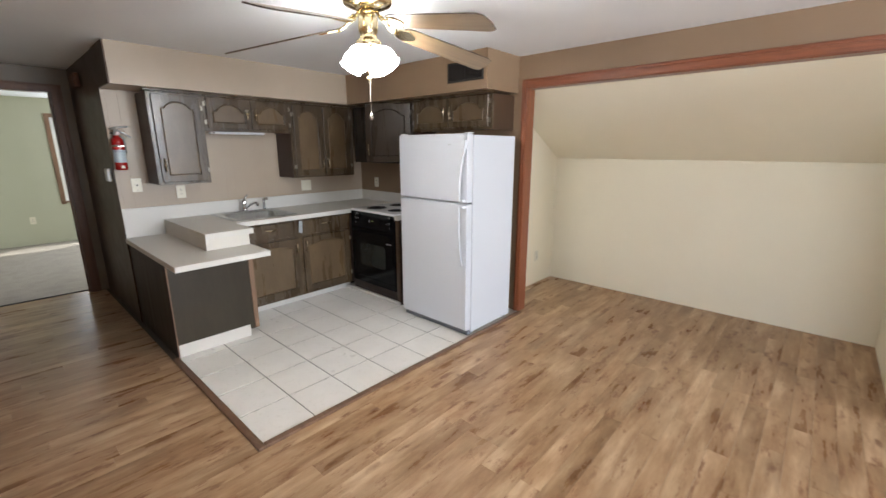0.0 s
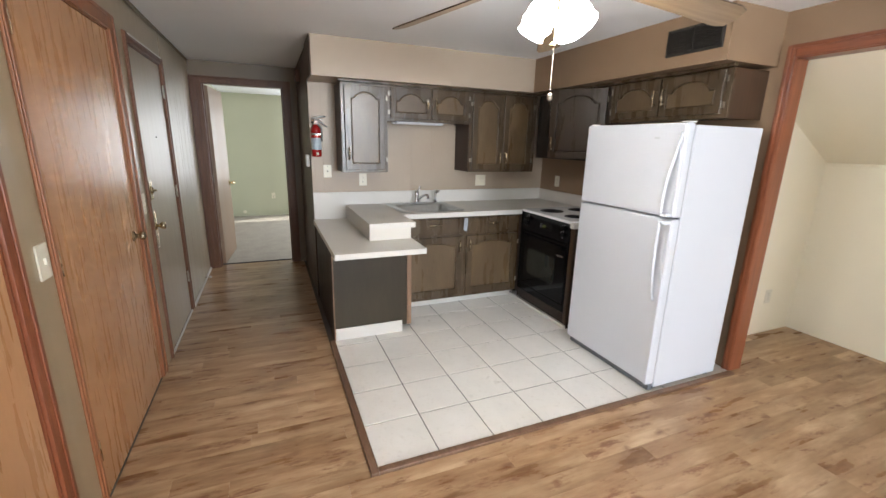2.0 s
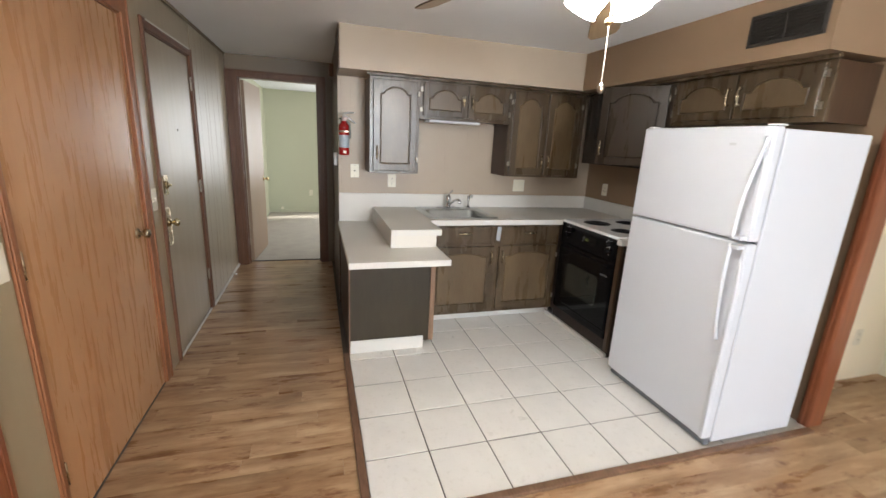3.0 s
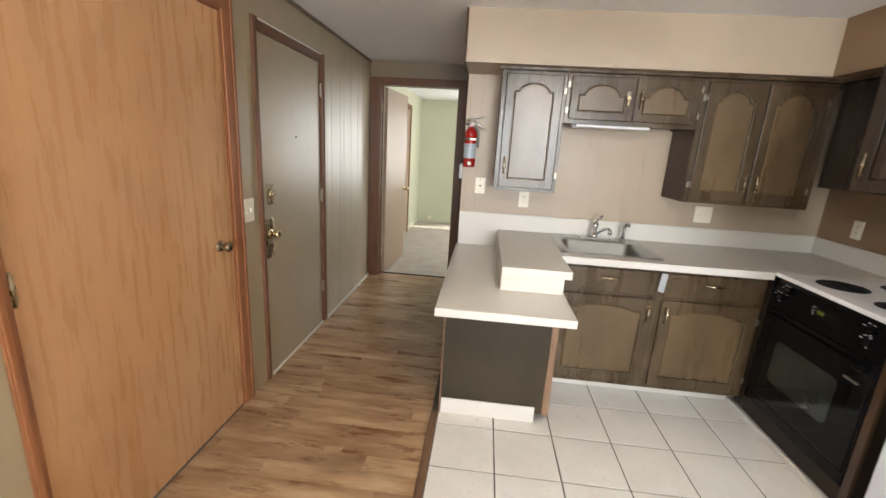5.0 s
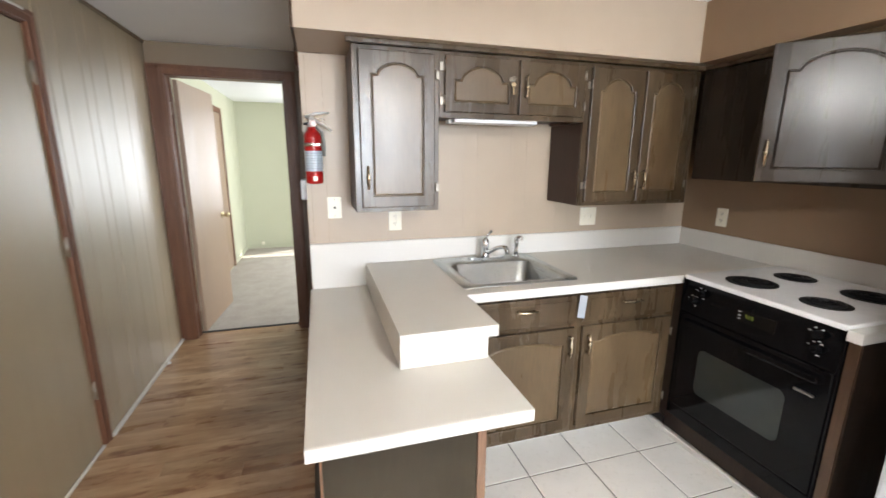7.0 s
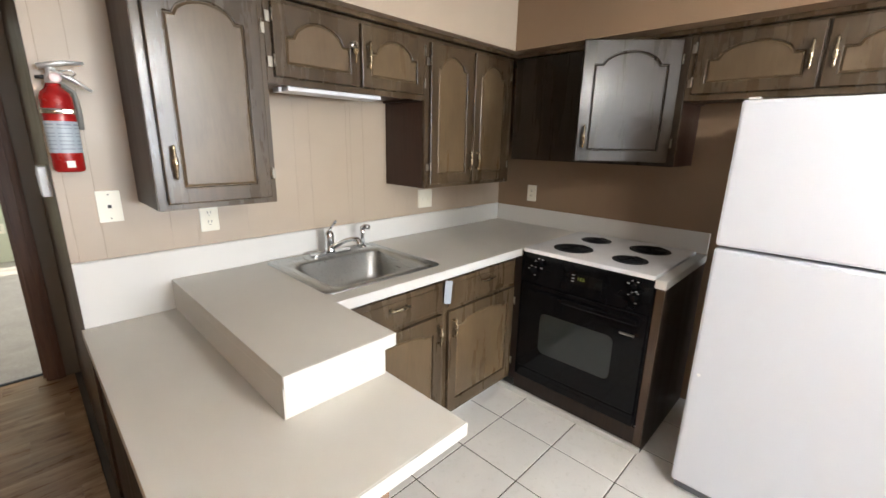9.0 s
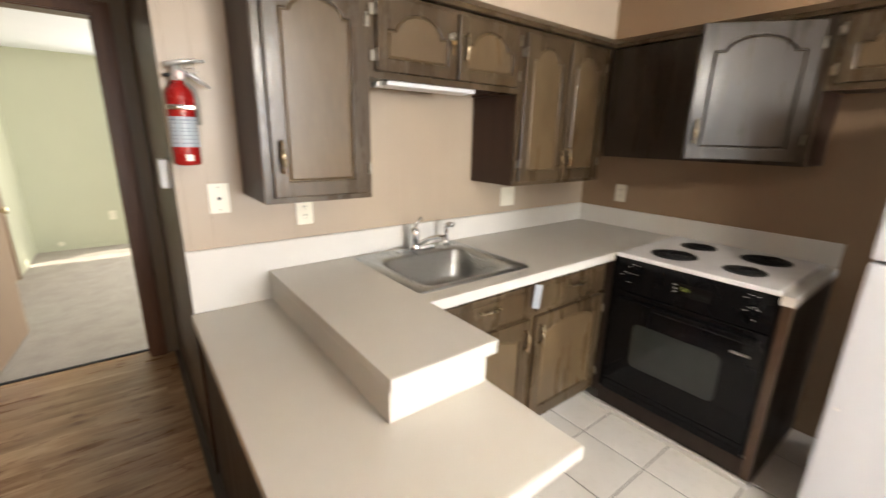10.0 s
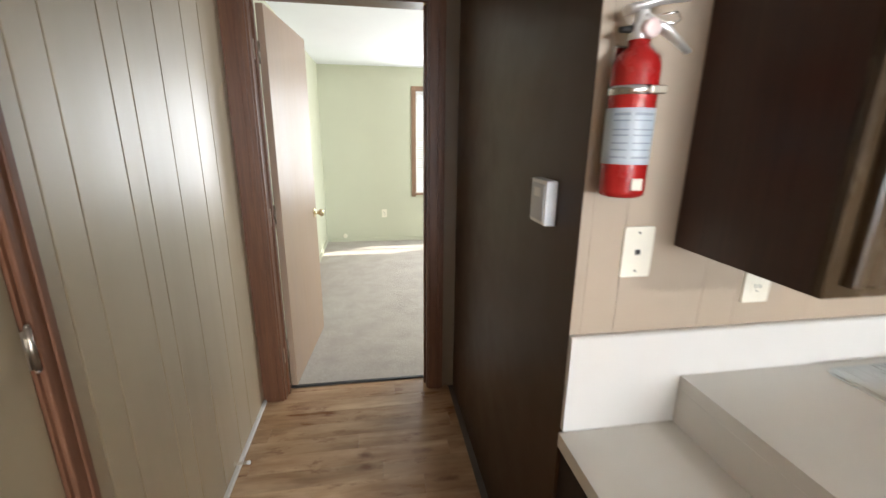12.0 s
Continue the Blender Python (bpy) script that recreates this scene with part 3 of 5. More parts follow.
# bedroom doorway and its open door
d3 = thing("door_4", (0.35, EY, 0), "open tan flush bedroom door in a dark wood frame", "door", kind="structure")
for a, b in ((-0.075, -0.057), (0.755, 0.772)):
    part("jamb", boxes((a, b, EY - 0.003, EY + 0.123, 0, 2.09)), "brown_trim", d3)
part("head_jamb", boxes((-0.057, 0.755, EY - 0.003, EY + 0.123, 2.075, 2.09)), "brown_trim", d3)
for a, b, c in ((LX + 0.002, -0.066, -0.1), (0.764, 0.845, 0.82)):
    bm = boxes((a, b, EY - 0.016, EY - 0.0035, 0, 2.15), bevel=0.003)
    box(bm, c - 0.012, c + 0.012, EY - 0.022, EY - 0.016, 0, 2.145, 0.003)
    part("casing", bm, "brown_trim", d3)
part("head_casing", boxes((-0.066, 0.764, EY - 0.0165, EY - 0.0037, 2.082, 2.15), (-0.16, 0.83, EY - 0.022, EY - 0.0165, 2.122, 2.142), bevel=0.003), "brown_trim", d3)
part("door_stop", boxes((-0.057, -0.045, EY + 0.05, EY + 0.075, 0, 2.075), (0.743, 0.755, EY + 0.05, EY + 0.075, 0, 2.075)), "brown_trim", d3)
swing = Matrix.Translation((-0.05, EY + 0.118, 0)) @ Matrix.Rotation(radians(85.0), 4, "Z")
bm = boxes((0.0, 0.79, -0.036, 0.0, 0.012, 2.065), bevel=0.002)
bm.transform(swing)
slab = part("slab", bm, "pale_door", d3)
for side in (-1, 1):
    bm = bmesh.new()
    base = -0.036 if side < 0 else 0.0
    rot = Matrix.Translation((0.725, base, 0.93)) @ Matrix.Rotation(radians(90 if side < 0 else -90), 4, "X")
    lathe(bm, [(0.032, 0), (0.032, 0.004), (0.026, 0.008), (0.011, 0.012), (0.011, 0.03), (0.02, 0.038), (0.027, 0.05), (0.024, 0.064), (0.01, 0.068)], rot)
    bm.transform(swing)
    part("knob", bm, "brass", slab)
for z in (0.25, 1.05, 1.85):
    bm = bmesh.new()
    tube(bm, [(-0.05, EY + 0.122, z - 0.05), (-0.05, EY + 0.122, z + 0.05)], 0.007, 8)
    box(bm, -0.056, -0.054, EY + 0.045, EY + 0.122, z - 0.045, z + 0.045)
    part("hinge", bm, "nickel", d3)

# closet door frame in the bedroom
d4 = thing("door_5", (BX0, 7.9, 0), "closed bedroom closet door with brown wooden casing", "door", kind="structure")
part("slab", boxes((BX0 - 0.0, BX0 + 0.006, 7.5, 8.34, 0.02, 2.03), bevel=0.002), "pale_door", d4)
for a, b in ((7.43, 7.5), (8.34, 8.41)):
    part("casing", boxes((BX0 + 0.0005, BX0 + 0.016, a, b, 0.004, 2.1), bevel=0.004), "brown_oak", d4)
part("head_casing", boxes((BX0 + 0.0005, BX0 + 0.016, 7.5, 8.34, 2.03, 2.1), bevel=0.004), "brown_oak", d4)


def window(name, axis, face, u0, u1, z0, z1, out, label, frame_mat, blind):
    """A window in a wall opening: casing, sashes, panes, sill and, if asked, a blind of slats."""
    def b(bm, p, q, a, c, r, s, bev=0.003):
        a, c = sorted((face + out * a, face + out * c))
        box(bm, *((a, c, p, q) if axis == "x" else (p, q, a, c)), r, s, bev)
        return bm
    um = (u0 + u1) / 2
    loc = (face, um, z0) if axis == "x" else (um, face, z0)
    w = thing(name, loc, label, "window", kind="structure")
    for p, q in ((u0 - 0.06, u0), (u1, u1 + 0.06)):
        part("casing", b(bmesh.new(), p, q, -0.014, -0.0005, z0 - 0.05, z1 + 0.06), frame_mat, w)
    part("head_casing", b(bmesh.new(), u0, u1, -0.014, -0.0005, z1, z1 + 0.06), frame_mat, w)
    part("window_sill", b(bmesh.new(), u0 - 0.02, u1 + 0.02, -0.04, 0.06, z0 - 0.022, z0), frame_mat, w)
    zm = (z0 + z1) / 2
    bm = bmesh.new()
    for p, q, r, s in ((u0, u0 + 0.035, z0, z1), (u1 - 0.035, u1, z0, z1), (u0 + 0.035, u1 - 0.035, z1 - 0.035, z1), (u0 + 0.035, u1 - 0.035, z0, z0 + 0.04), (u0 + 0.035, u1 - 0.035, zm - 0.02, zm + 0.02)):
        b(bm, p, q, 0.06, 0.095, r, s, 0.002)
    part("window_frame", bm, "white_trim", w)
    for r, s in ((z0 + 0.04, zm - 0.02), (zm + 0.02, z1 - 0.035)):
        ob = part("pane", b(bmesh.new(), u0 + 0.035, u1 - 0.035, 0.075, 0.079, r, s, 0), "pane", w)
        ob.visible_shadow = False
    if blind:
        hb = thing("window_blind", loc, "white horizontal slat blind in front of the bedroom window", "blind")
        part("head_rail", b(bmesh.new(), u0 + 0.005, u1 - 0.005, 0.005, 0.04, z1 - 0.03, z1 - 0.002), "white_plastic", hb)
        z = z1 - 0.05
        while z > z0 + 0.03:
            bm = bmesh.new()
            box(bm, u0 + 0.008, u1 - 0.008, -0.0125, 0.0125, -0.0004, 0.0004, m=Matrix.Translation((0, face + 0.024, z)) @ Matrix.Rotation(radians(68.2), 4, "X"))
            part("slat", bm, "white_plastic", hb)
            z -= 0.03
        part("bottom_rail", b(bmesh.new(), u0 + 0.008, u1 - 0.008, 0.012, 0.036, z0 + 0.004, z0 + 0.018), "white_plastic", hb)


window("window_1", "y", BACK, 1.25, 3.35, 0.75, 2.1, -1, "wide living room window with white frame", "brown_trim", False)
window("window_4", "x", LX, -2.3, -0.3, 0.75, 2.1, -1, "wide west living room window with white frame", "brown_trim", False)
window("window_2", "y", BY1, 1.05, 2.45, 0.68, 2.03, 1, "bedroom window with brown casing", "edge_wood", True)
window("window_3", "x", BX1, 6.9, 8.5, 0.75, 2.05, 1, "bedroom side window with brown casing", "edge_wood", False)

# ---- cabinets ----


def arch_loop(w, h, m, rise, n=20):
    """Outline of a cathedral-arched panel inside a door w by h with margin m; rise is the height of its arch."""
    x0, x1, z0, zs = m, w - m, m, h - m - rise
    out = [(x0, z0), (x1, z0), (x1, zs)]
    for i in range(n + 1):
        u = 1 - 2 * i / n
        a = min(abs(u) / 0.78, 1.0)
        k = 0.16 + 0.84 * (1 - a * a) ** 0.75 if a < 1 else 0.0
        out.append(((x0 + x1) / 2 + u * (x1 - x0) / 2 * 0.985, zs + 0.004 + rise * k))
    out.append((x0, zs))
    return out


def pull(bm, p, vertical=True, length=0.088, back=0.022):
    """A small turned bar handle on two posts; local front is -y."""
    h = length / 2
    for s in (-1, 1):
        end = Vector((0, 0, s * h)) if vertical else Vector((s * h, 0, 0))
        tube(bm, [Vector(p) + end, Vector(p) + end + Vector((0, -back, 0))], [0.006, 0.0045], 8)
    pts, rad = [], []
    for i in range(15):
        u = -1.28 + 2.56 * i / 14
        along = h * u
        off = back + 0.004 * (1 - min(abs(u), 1) ** 2)
        pts.append(Vector(p) + (Vector((0, -off, along)) if vertical else Vector((along, -off, 0))))
        a = abs(u)
        rad.append(0.0058 * (1 - a) + 0.0034 if a < 0.9 else (0.0052 if a < 1.1 else 0.0028))
    tube(bm, pts, rad, 8)
    return bm


def door_leaf(parent, m, w, h, rise, handle, hinge_side, panel_mat="cab_panel", margin=0.055, name="door", frame_mat="cab", hinges=True):
    """A raised-panel door, lower corner at the pose m, front at local y=0 and 20 mm thick behind it."""
    bm = bmesh.new()
    outer = [(0, 0), (w, 0), (w, h), (0, h)]
    inner = arch_loop(w, h, margin, rise) if rise else rounded(margin, w - margin, margin, h - margin, 0.004, 2)
    edges = []
    for loop in (outer, inner):
        vs = [bm.verts.new((x, 0, z)) for x, z in loop]
        edges += [bm.edges.new((vs[i], vs[(i + 1) % len(vs)])) for i in range(len(vs))]
    bmesh.ops.triangle_fill(bm, use_beauty=True, edges=edges)
    r = bmesh.ops.extrude_face_region(bm, geom=bm.faces[:])
    bmesh.ops.translate(bm, verts=[v for v in r["geom"] if isinstance(v, bmesh.types.BMVert)], vec=(0, 0.02, 0))
    bmesh.ops.recalc_face_normals(bm, faces=bm.faces[:])
    sharp = [e for e in bm.edges if len(e.link_faces) == 2 and e.calc_face_angle() > 1.0 and all(v.co.y < 0.001 for v in e.verts)]
    bmesh.ops.bevel(bm, geom=sharp, offset=0.004, segments=2, affect="EDGES", profile=0.5)
    bm.transform(m)
    door = part(name, bm, frame_mat, parent)
    bm = bmesh.new()
    n = len(inner)
    def shrink(d):
        if rise:
            big = arch_loop(w, h, margin + d, rise * (1 - d * 1.5))
            return big
        return rounded(margin + d, w - margin - d, margin + d, h - margin - d, 0.004, 2)
    rings = []
    for loop, y in ((inner, 0.009), (shrink(0.0025), 0.009), (shrink(0.0095), 0.003), (shrink(0.012), 0.003)):
        rings.append([bm.verts.new((x, y, z)) for x, z in loop])
    for r0, r1 in zip(rings, rings[1:]):
        for k in range(n):
            bm.faces.new((r0[k], r0[(k + 1) % n], r1[(k + 1) % n], r1[k]))
    bm.faces.new(rings[-1])
    back = [bm.verts.new((x, 0.018, z)) for x, z in inner]
    bm.faces.new(back[::-1])
    for k in range(n):
        bm.faces.new((back[k], back[(k + 1) % n], rings[0][(k + 1) % n], rings[0][k]))
    bm.transform(m)
    part("panel", bm, panel_mat, door, "worn raised panel with a cathedral arch" if rise else "")
    if handle:
        bm = pull(bmesh.new(), (handle[0], 0, handle[1]), handle[2])
        bm.transform(m)
        part("handle", bm, "old_brass", door, "antique brass bar handle")
    if hinges:
        x = -0.004 if hinge_side < 0 else w + 0.004
        inset = min(0.09, h * 0.2)
        for z in (inset, h - inset):
            bm = bmesh.new()
            tube(bm, [(x, -0.003, z - 0.018), (x, -0.003, z + 0.018)], 0.0035, 8)
            box(bm, *sorted((x, x + hinge_side * 0.018)), 0.009, 0.0125, z - 0.018, z + 0.018)
            lathe(bm, [(0.0035, 0), (0.005, 0.004), (0.002, 0.008)], Matrix.Translation((x, -0.003, z + 0.018)), 8)
            bm.transform(m)
            part("hinge", bm, "hinge", door)
    return door


def carcass(parent, m, x0, x1, depth, z0, z1, material):
    """The panels of a cabinet box in local space: front frame at y=0, back at y=depth."""
    t = 0.016
    for name, row in (
        ("side_panel", (x0, x0 + t, 0.018, depth, z0, z1)),
        ("side_panel", (x1 - t, x1, 0.018, depth, z0, z1)),
        ("bottom_panel", (x0 + t, x1 - t, 0.018, depth, z0 + 0.012, z0 + 0.028)),
        ("top_panel", (x0 + t, x1 - t, 0.018, depth, z1 - 0.016, z1)),
        ("back_panel", (x0 + t, x1 - t, depth - 0.006, depth, z0 + 0.028, z1 - 0.016)),
    ):
        bm = boxes(row, bevel=0.001)
        bm.transform(m)
        part(name, bm, material, parent)


def face_frame(bm, x0, x1, z0, z1, stiles, rail=0.038, top=None):
    top = top or rail
    for a, b in stiles:
        box(bm, a, b, 0, 0.018, z0, z1, 0.0012, seg=1)
    edges = sorted(stiles)
    for (a, b), (c, d) in zip(edges, edges[1:]):
        box(bm, b, c, 0.0006, 0.018, z0, z0 + rail)
        box(bm, b, c, 0.0006, 0.018, z1 - top, z1)
    return bm


def wall_cabinet(name, m, x0, x1, depth, z0, z1, stiles, label, group, side_mat="cab_side", rail=0.038, frame_mat="cab"):
    base = m @ Vector(((x0 + x1) / 2, depth / 2, z0))
    c = thing(name, base, label, "cabinet", group)
    carcass(c, m, x0, x1, depth, z0, z1, side_mat)
    bm = face_frame(bmesh.new(), x0, x1, z0, z1, stiles, rail)
    bm.transform(m)
    part("face_frame", bm, frame_mat, c)
    return c


FRONT = pose(0, 4.165, 0)
UP = "wall cabinets"
TOP = 1.983

ca = wall_cabinet("wall_cabinet", FRONT, 1.145, 1.548, 0.323, 1.24, TOP, [(1.145, 1.185), (1.51, 1.548)], "dark-stained oak wall cabinet with one arched door", UP)
door_leaf(ca, pose(1.172, 4.145, 1.262), 0.352, 0.70, 0.05, (0.03, 0.14, True), 1)

cb = wall_cabinet("wall_cabinet", FRONT, 1.5485, 2.3495, 0.323, 1.685, TOP, [(1.5485, 1.585), (1.935, 1.965), (2.315, 2.3495)], "short dark oak wall cabinet with a key in its lock", UP)
door_leaf(cb, pose(1.573, 4.145, 1.71), 0.376, 0.255, 0.065, None, -1, margin=0.048)
door_leaf(cb, pose(1.962, 4.145, 1.71), 0.366, 0.255, 0.065, (0.028, 0.13, True), 1, margin=0.048)
lock = lathe(bmesh.new(), [(0.014, 0), (0.014, 0.006), (0.010, 0.009), (0.004, 0.010)], Matrix.Translation((1.915, 4.145, 1.872)) @ Matrix.Rotation(radians(90), 4, "X"), 16)
part("lock", lock, "nickel", cb)
key = thing("key", (1.915, 4.13, 1.83), "small brass key hanging in a cabinet lock", "key")
bm = bmesh.new()
tube(bm, [(1.915, 4.142, 1.872), (1.915, 4.118, 1.872)], 0.003, 8)
tube(bm, [(1.915 + 0.012 * math.cos(a), 4.124, 1.872 + 0.012 * math.sin(a)) for a in [k * math.pi / 6 for k in range(13)]], 0.0018, 6)
part("ring", bm, "nickel", key)
bm = bmesh.new()
prism(bm, [(1.915 + 0.013 * math.cos(k * math.pi / 6), 1.846 + 0.012 * math.sin(k * math.pi / 6)) for k in range(12)], "y", 4.122, 4.125)
box(bm, 1.911, 1.919, 4.122, 4.125, 1.80, 1.838)
part("blade", bm, "brass", key)

cc = wall_cabinet("wall_cabinet", FRONT, 2.35, 3.10, 0.323, 1.24, TOP, [(2.35, 2.392), (2.70, 2.73), (3.04, 3.10)], "tall dark oak wall cabinet with two arched doors", UP)
door_leaf(cc, pose(2.378, 4.145, 1.262), 0.33, 0.70, 0.06, (0.302, 0.12, True), -1)
door_leaf(cc, pose(2.722, 4.145, 1.262), 0.33, 0.70, 0.06, (0.028, 0.12, True), 1)

# cabinets on the east wall: local x runs to world -y, the front looks to -x
SIDE = Matrix.Translation((3.125, 0, 0)) @ Matrix.Rotation(radians(-90), 4, "Z")
# near-black frame: shade of the recess behind the ajar door, put into its colour
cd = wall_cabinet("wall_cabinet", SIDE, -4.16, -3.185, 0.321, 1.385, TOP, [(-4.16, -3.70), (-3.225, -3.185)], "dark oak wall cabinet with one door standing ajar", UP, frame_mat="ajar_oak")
part("shelf", boxes((3.15, 3.42, 3.205, 4.14, 1.68, 1.698)), "cab_side", cd)
AJAR = Matrix.Translation((3.112, 3.212, 1.405)) @ Matrix.Rotation(radians(-90 + 39), 4, "Z") @ Matrix.Translation((-0.452, 0, 0))
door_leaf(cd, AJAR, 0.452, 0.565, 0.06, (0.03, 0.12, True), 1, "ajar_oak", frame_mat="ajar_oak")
ce = wall_cabinet("wall_cabinet", SIDE, -3.1845, -2.225, 0.321, 1.695, TOP, [(-3.1845, -3.14), (-2.72, -2.69), (-2.265, -2.225)], "short dark oak wall cabinet above the refrigerator", UP, "cab_end")
door_leaf(ce, Matrix.Translation((3.105, 3.153, 1.722)) @ Matrix.Rotation(radians(-90), 4, "Z"), 0.44, 0.25, 0.06, (0.41, 0.125, True), -1, margin=0.048)
door_leaf(ce, Matrix.Translation((3.105, 2.702, 1.722)) @ Matrix.Rotation(radians(-90), 4, "Z"), 0.44, 0.25, 0.06, (0.03, 0.125, True), 1, margin=0.048)

# lamp under the short cabinet
ul = thing("under_cabinet_light", (1.86, 4.22, 1.66), "white under-cabinet fluorescent light, switched off", "light")
part("housing", boxes((1.62, 2.095, 4.2365, 4.29, 1.666, 1.6855), bevel=0.004), "white_plastic", ul)
part("diffuser", boxes((1.632, 2.085, 4.178, 4.236, 1.667, 1.6845), bevel=0.005), "tube", ul)

# base cabinet below the sink
bc = thing("base_cabinet", (2.16, 4.1, 0), "dark-stained oak base cabinet with two doors and two drawers", "cabinet", "base cabinets")
X0, X1 = 1.545, 2.776
for name, row in (("side_panel", (X0, X0 + 0.016, 3.848, SY, 0.09, 0.872)), ("side_panel", (X1 - 0.016, X1, 3.848, SY, 0.09, 0.872)), ("bottom_panel", (X0 + 0.016, X1 - 0.016, 3.848, SY, 0.092, 0.108))):
    part(name, boxes(row), "cab_side", bc)
BF = pose(0, 3.83, 0)
bm = face_frame(bmesh.new(), X0, X1, 0.09, 0.872, [(X0, 1.612), (2.142, 2.202), (2.72, X1)], 0.045, 0.03)
box(bm, 1.612, 2.142, 0.0008, 0.018, 0.675, 0.715)
box(bm, 2.202, 2.72, 0.0008, 0.018, 0.675, 0.715)
bm.transform(BF)
part("face_frame", bm, "cab", bc)
door_leaf(bc, pose(1.592, 3.81, 0.122), 0.556, 0.562, 0.03, (0.528, 0.47, True), -1, margin=0.06)
door_leaf(bc, pose(2.196, 3.81, 0.122), 0.545, 0.562, 0.03, (0.028, 0.47, True), 1, margin=0.06)
for x0, x1 in ((1.6, 2.148), (2.196, 2.73)):
    dr = part("drawer", boxes((x0, x1, 3.812, 3.83, 0.708, 0.85), bevel=0.006), "cab", bc)
    part("drawer_field", boxes((x0 + 0.028, x1 - 0.028, 3.808, 3.8115, 0.732, 0.826), bevel=0.0015), "cab", dr)
    bm = pull(bmesh.new(), ((x0 + x1) / 2, 3.808, 0.80), False)
    part("handle", bm, "old_brass", dr, "antique brass bar handle")
structure("baseboard_cabinet", boxes((1.545, 2.80, 3.925, 3.932, 0.004, 0.088), bevel=0.002), "white_trim", "off-white vinyl base below the sink cabinet", "baseboard")
tag = thing("paper_tag", (2.175, 3.80, 0.8), "folded grey paper strip stuck between the drawers", "tag")
bm = boxes((0, 0.034, 0, 0.0012, -0.058, 0.058))
bm.transform(pose(2.160, 3.811, 0.795, 0, 4, -35))
part("strip", bm, "tag_grey", tag)

# peninsula
pen = thing("peninsula", (1.23, 3.97, 0), "dark-stained plywood peninsula base with a white kick strip", "cabinet", "base cabinets")
part("front_panel", boxes((0.935, 1.508, 3.47, 3.486, 0.055, 0.74), bevel=0.0015), "pen_panel", pen)
# red-brown hall side; its shade is put in by the black-brown range wood
part("side_panel", boxes((0.925, 0.9345, 3.466, SY - 0.001, 0.0, 0.74), bevel=0.001), "range_side", pen)
part("end_post", boxes((1.5085, 1.544, 3.462, 3.50, 0.06, 0.74), (1.525, 1.5435, 3.50, 3.83, 0.09, 0.87), bevel=0.002), "edge_wood", pen, "raw worn wooden corner post")
part("edge_strip", boxes((0.9255, 0.9345, 3.459, 3.4655, 0.0, 0.74), bevel=0.001), "edge_wood", pen)
part("kick_strip", boxes((0.936, 1.468, 3.461, 3.4695, 0.004, 0.10), bevel=0.003), "white_trim", pen, "off-white vinyl kick strip")

desk = thing("desk_top", (1.22, 3.8, 0.74), "low beige laminate desk top on the peninsula", "worktop")
part("slab", boxes((0.905, 1.544, 3.136, 4.474, 0.741, 0.78), bevel=0.002), "laminate", desk)
part("edge_strip", boxes((0.905, 1.548, 3.131, 3.1355, 0.741, 0.7795), (1.5445, 1.548, 3.1355, 3.79, 0.741, 0.7795), bevel=0.001), "laminate_edge", desk)
riser = thing("worktop_step", (1.38, 3.95, 0.78), "raised beige laminate box end of the sink worktop", "worktop")
part("box", boxes((1.216, 1.538, 3.463, 4.474, 0.781, 0.874), bevel=0.002), "laminate", riser)
part("side_face", boxes((1.212, 1.2155, 3.463, 4.474, 0.781, 0.874)), "laminate", riser)

def flat_with_hole(outer, hole, z0, z1):
    """A level slab with one hole through it."""
    bm = bmesh.new()
    edges = []
    for loop in (outer, hole):
        vs = [bm.verts.new((x, y, z1)) for x, y in loop]
        edges += [bm.edges.new((vs[i], vs[(i + 1) % len(vs)])) for i in range(len(vs))]
    bmesh.ops.triangle_fill(bm, use_beauty=True, edges=edges)
    r = bmesh.ops.extrude_face_region(bm, geom=bm.faces[:])
    bmesh.ops.translate(bm, verts=[v for v in r["geom"] if isinstance(v, bmesh.types.BMVert)], vec=(0, 0, z0 - z1))
    return bm


# worktop with the sink cut-out
SX0, SX1, SY0, SY1 = 1.64, 2.145, 3.905, 4.33
wt = thing("worktop", (2.4, 4.1, 0.875), "beige laminate worktop with a pale front edge, L-shaped", "worktop")
part("slab", flat_with_hole([(1.212, 3.46), (1.568, 3.46), (1.568, 3.80), (2.775, 3.80), (2.775, 3.79), (RX - 0.001, 3.79), (RX - 0.001, 4.474), (1.212, 4.474)], rounded(SX0, SX1, SY0, SY1, 0.05), 0.8745, 0.91), "laminate", wt)
part("front_edge", boxes((1.568, 2.775, 3.793, 3.7995, 0.868, 0.9105), bevel=0.002), "laminate_edge", wt, "pale laminate edge strip")
part("end_edge", boxes((1.212, 1.568, 3.4535, 3.4595, 0.868, 0.9105), (1.5685, 1.574, 3.4535, 3.793, 0.868, 0.9105), bevel=0.002), "laminate_edge", wt)
bs = thing("backsplash", (2.2, SY, 0.91), "low beige laminate backsplash along both walls", "backsplash", kind="structure")
part("long_strip", prism(bmesh.new(), [(0.916, 0.7805), (1.212, 0.7805), (1.212, 0.9105), (RX - 0.014, 0.9105), (RX - 0.014, 1.028), (0.916, 1.028)], "y", 4.4745, SY - 0.0015), "laminate_edge", bs)
part("side_strip", boxes((RX - 0.0135, RX - 0.0005, 3.032, 4.474, 0.9105, 1.028), bevel=0.002), "laminate_edge", bs)
part("top_bead", boxes((0.916, RX, 4.476, SY - 0.001, 1.0285, 1.032), bevel=0.001), "laminate_edge", bs)

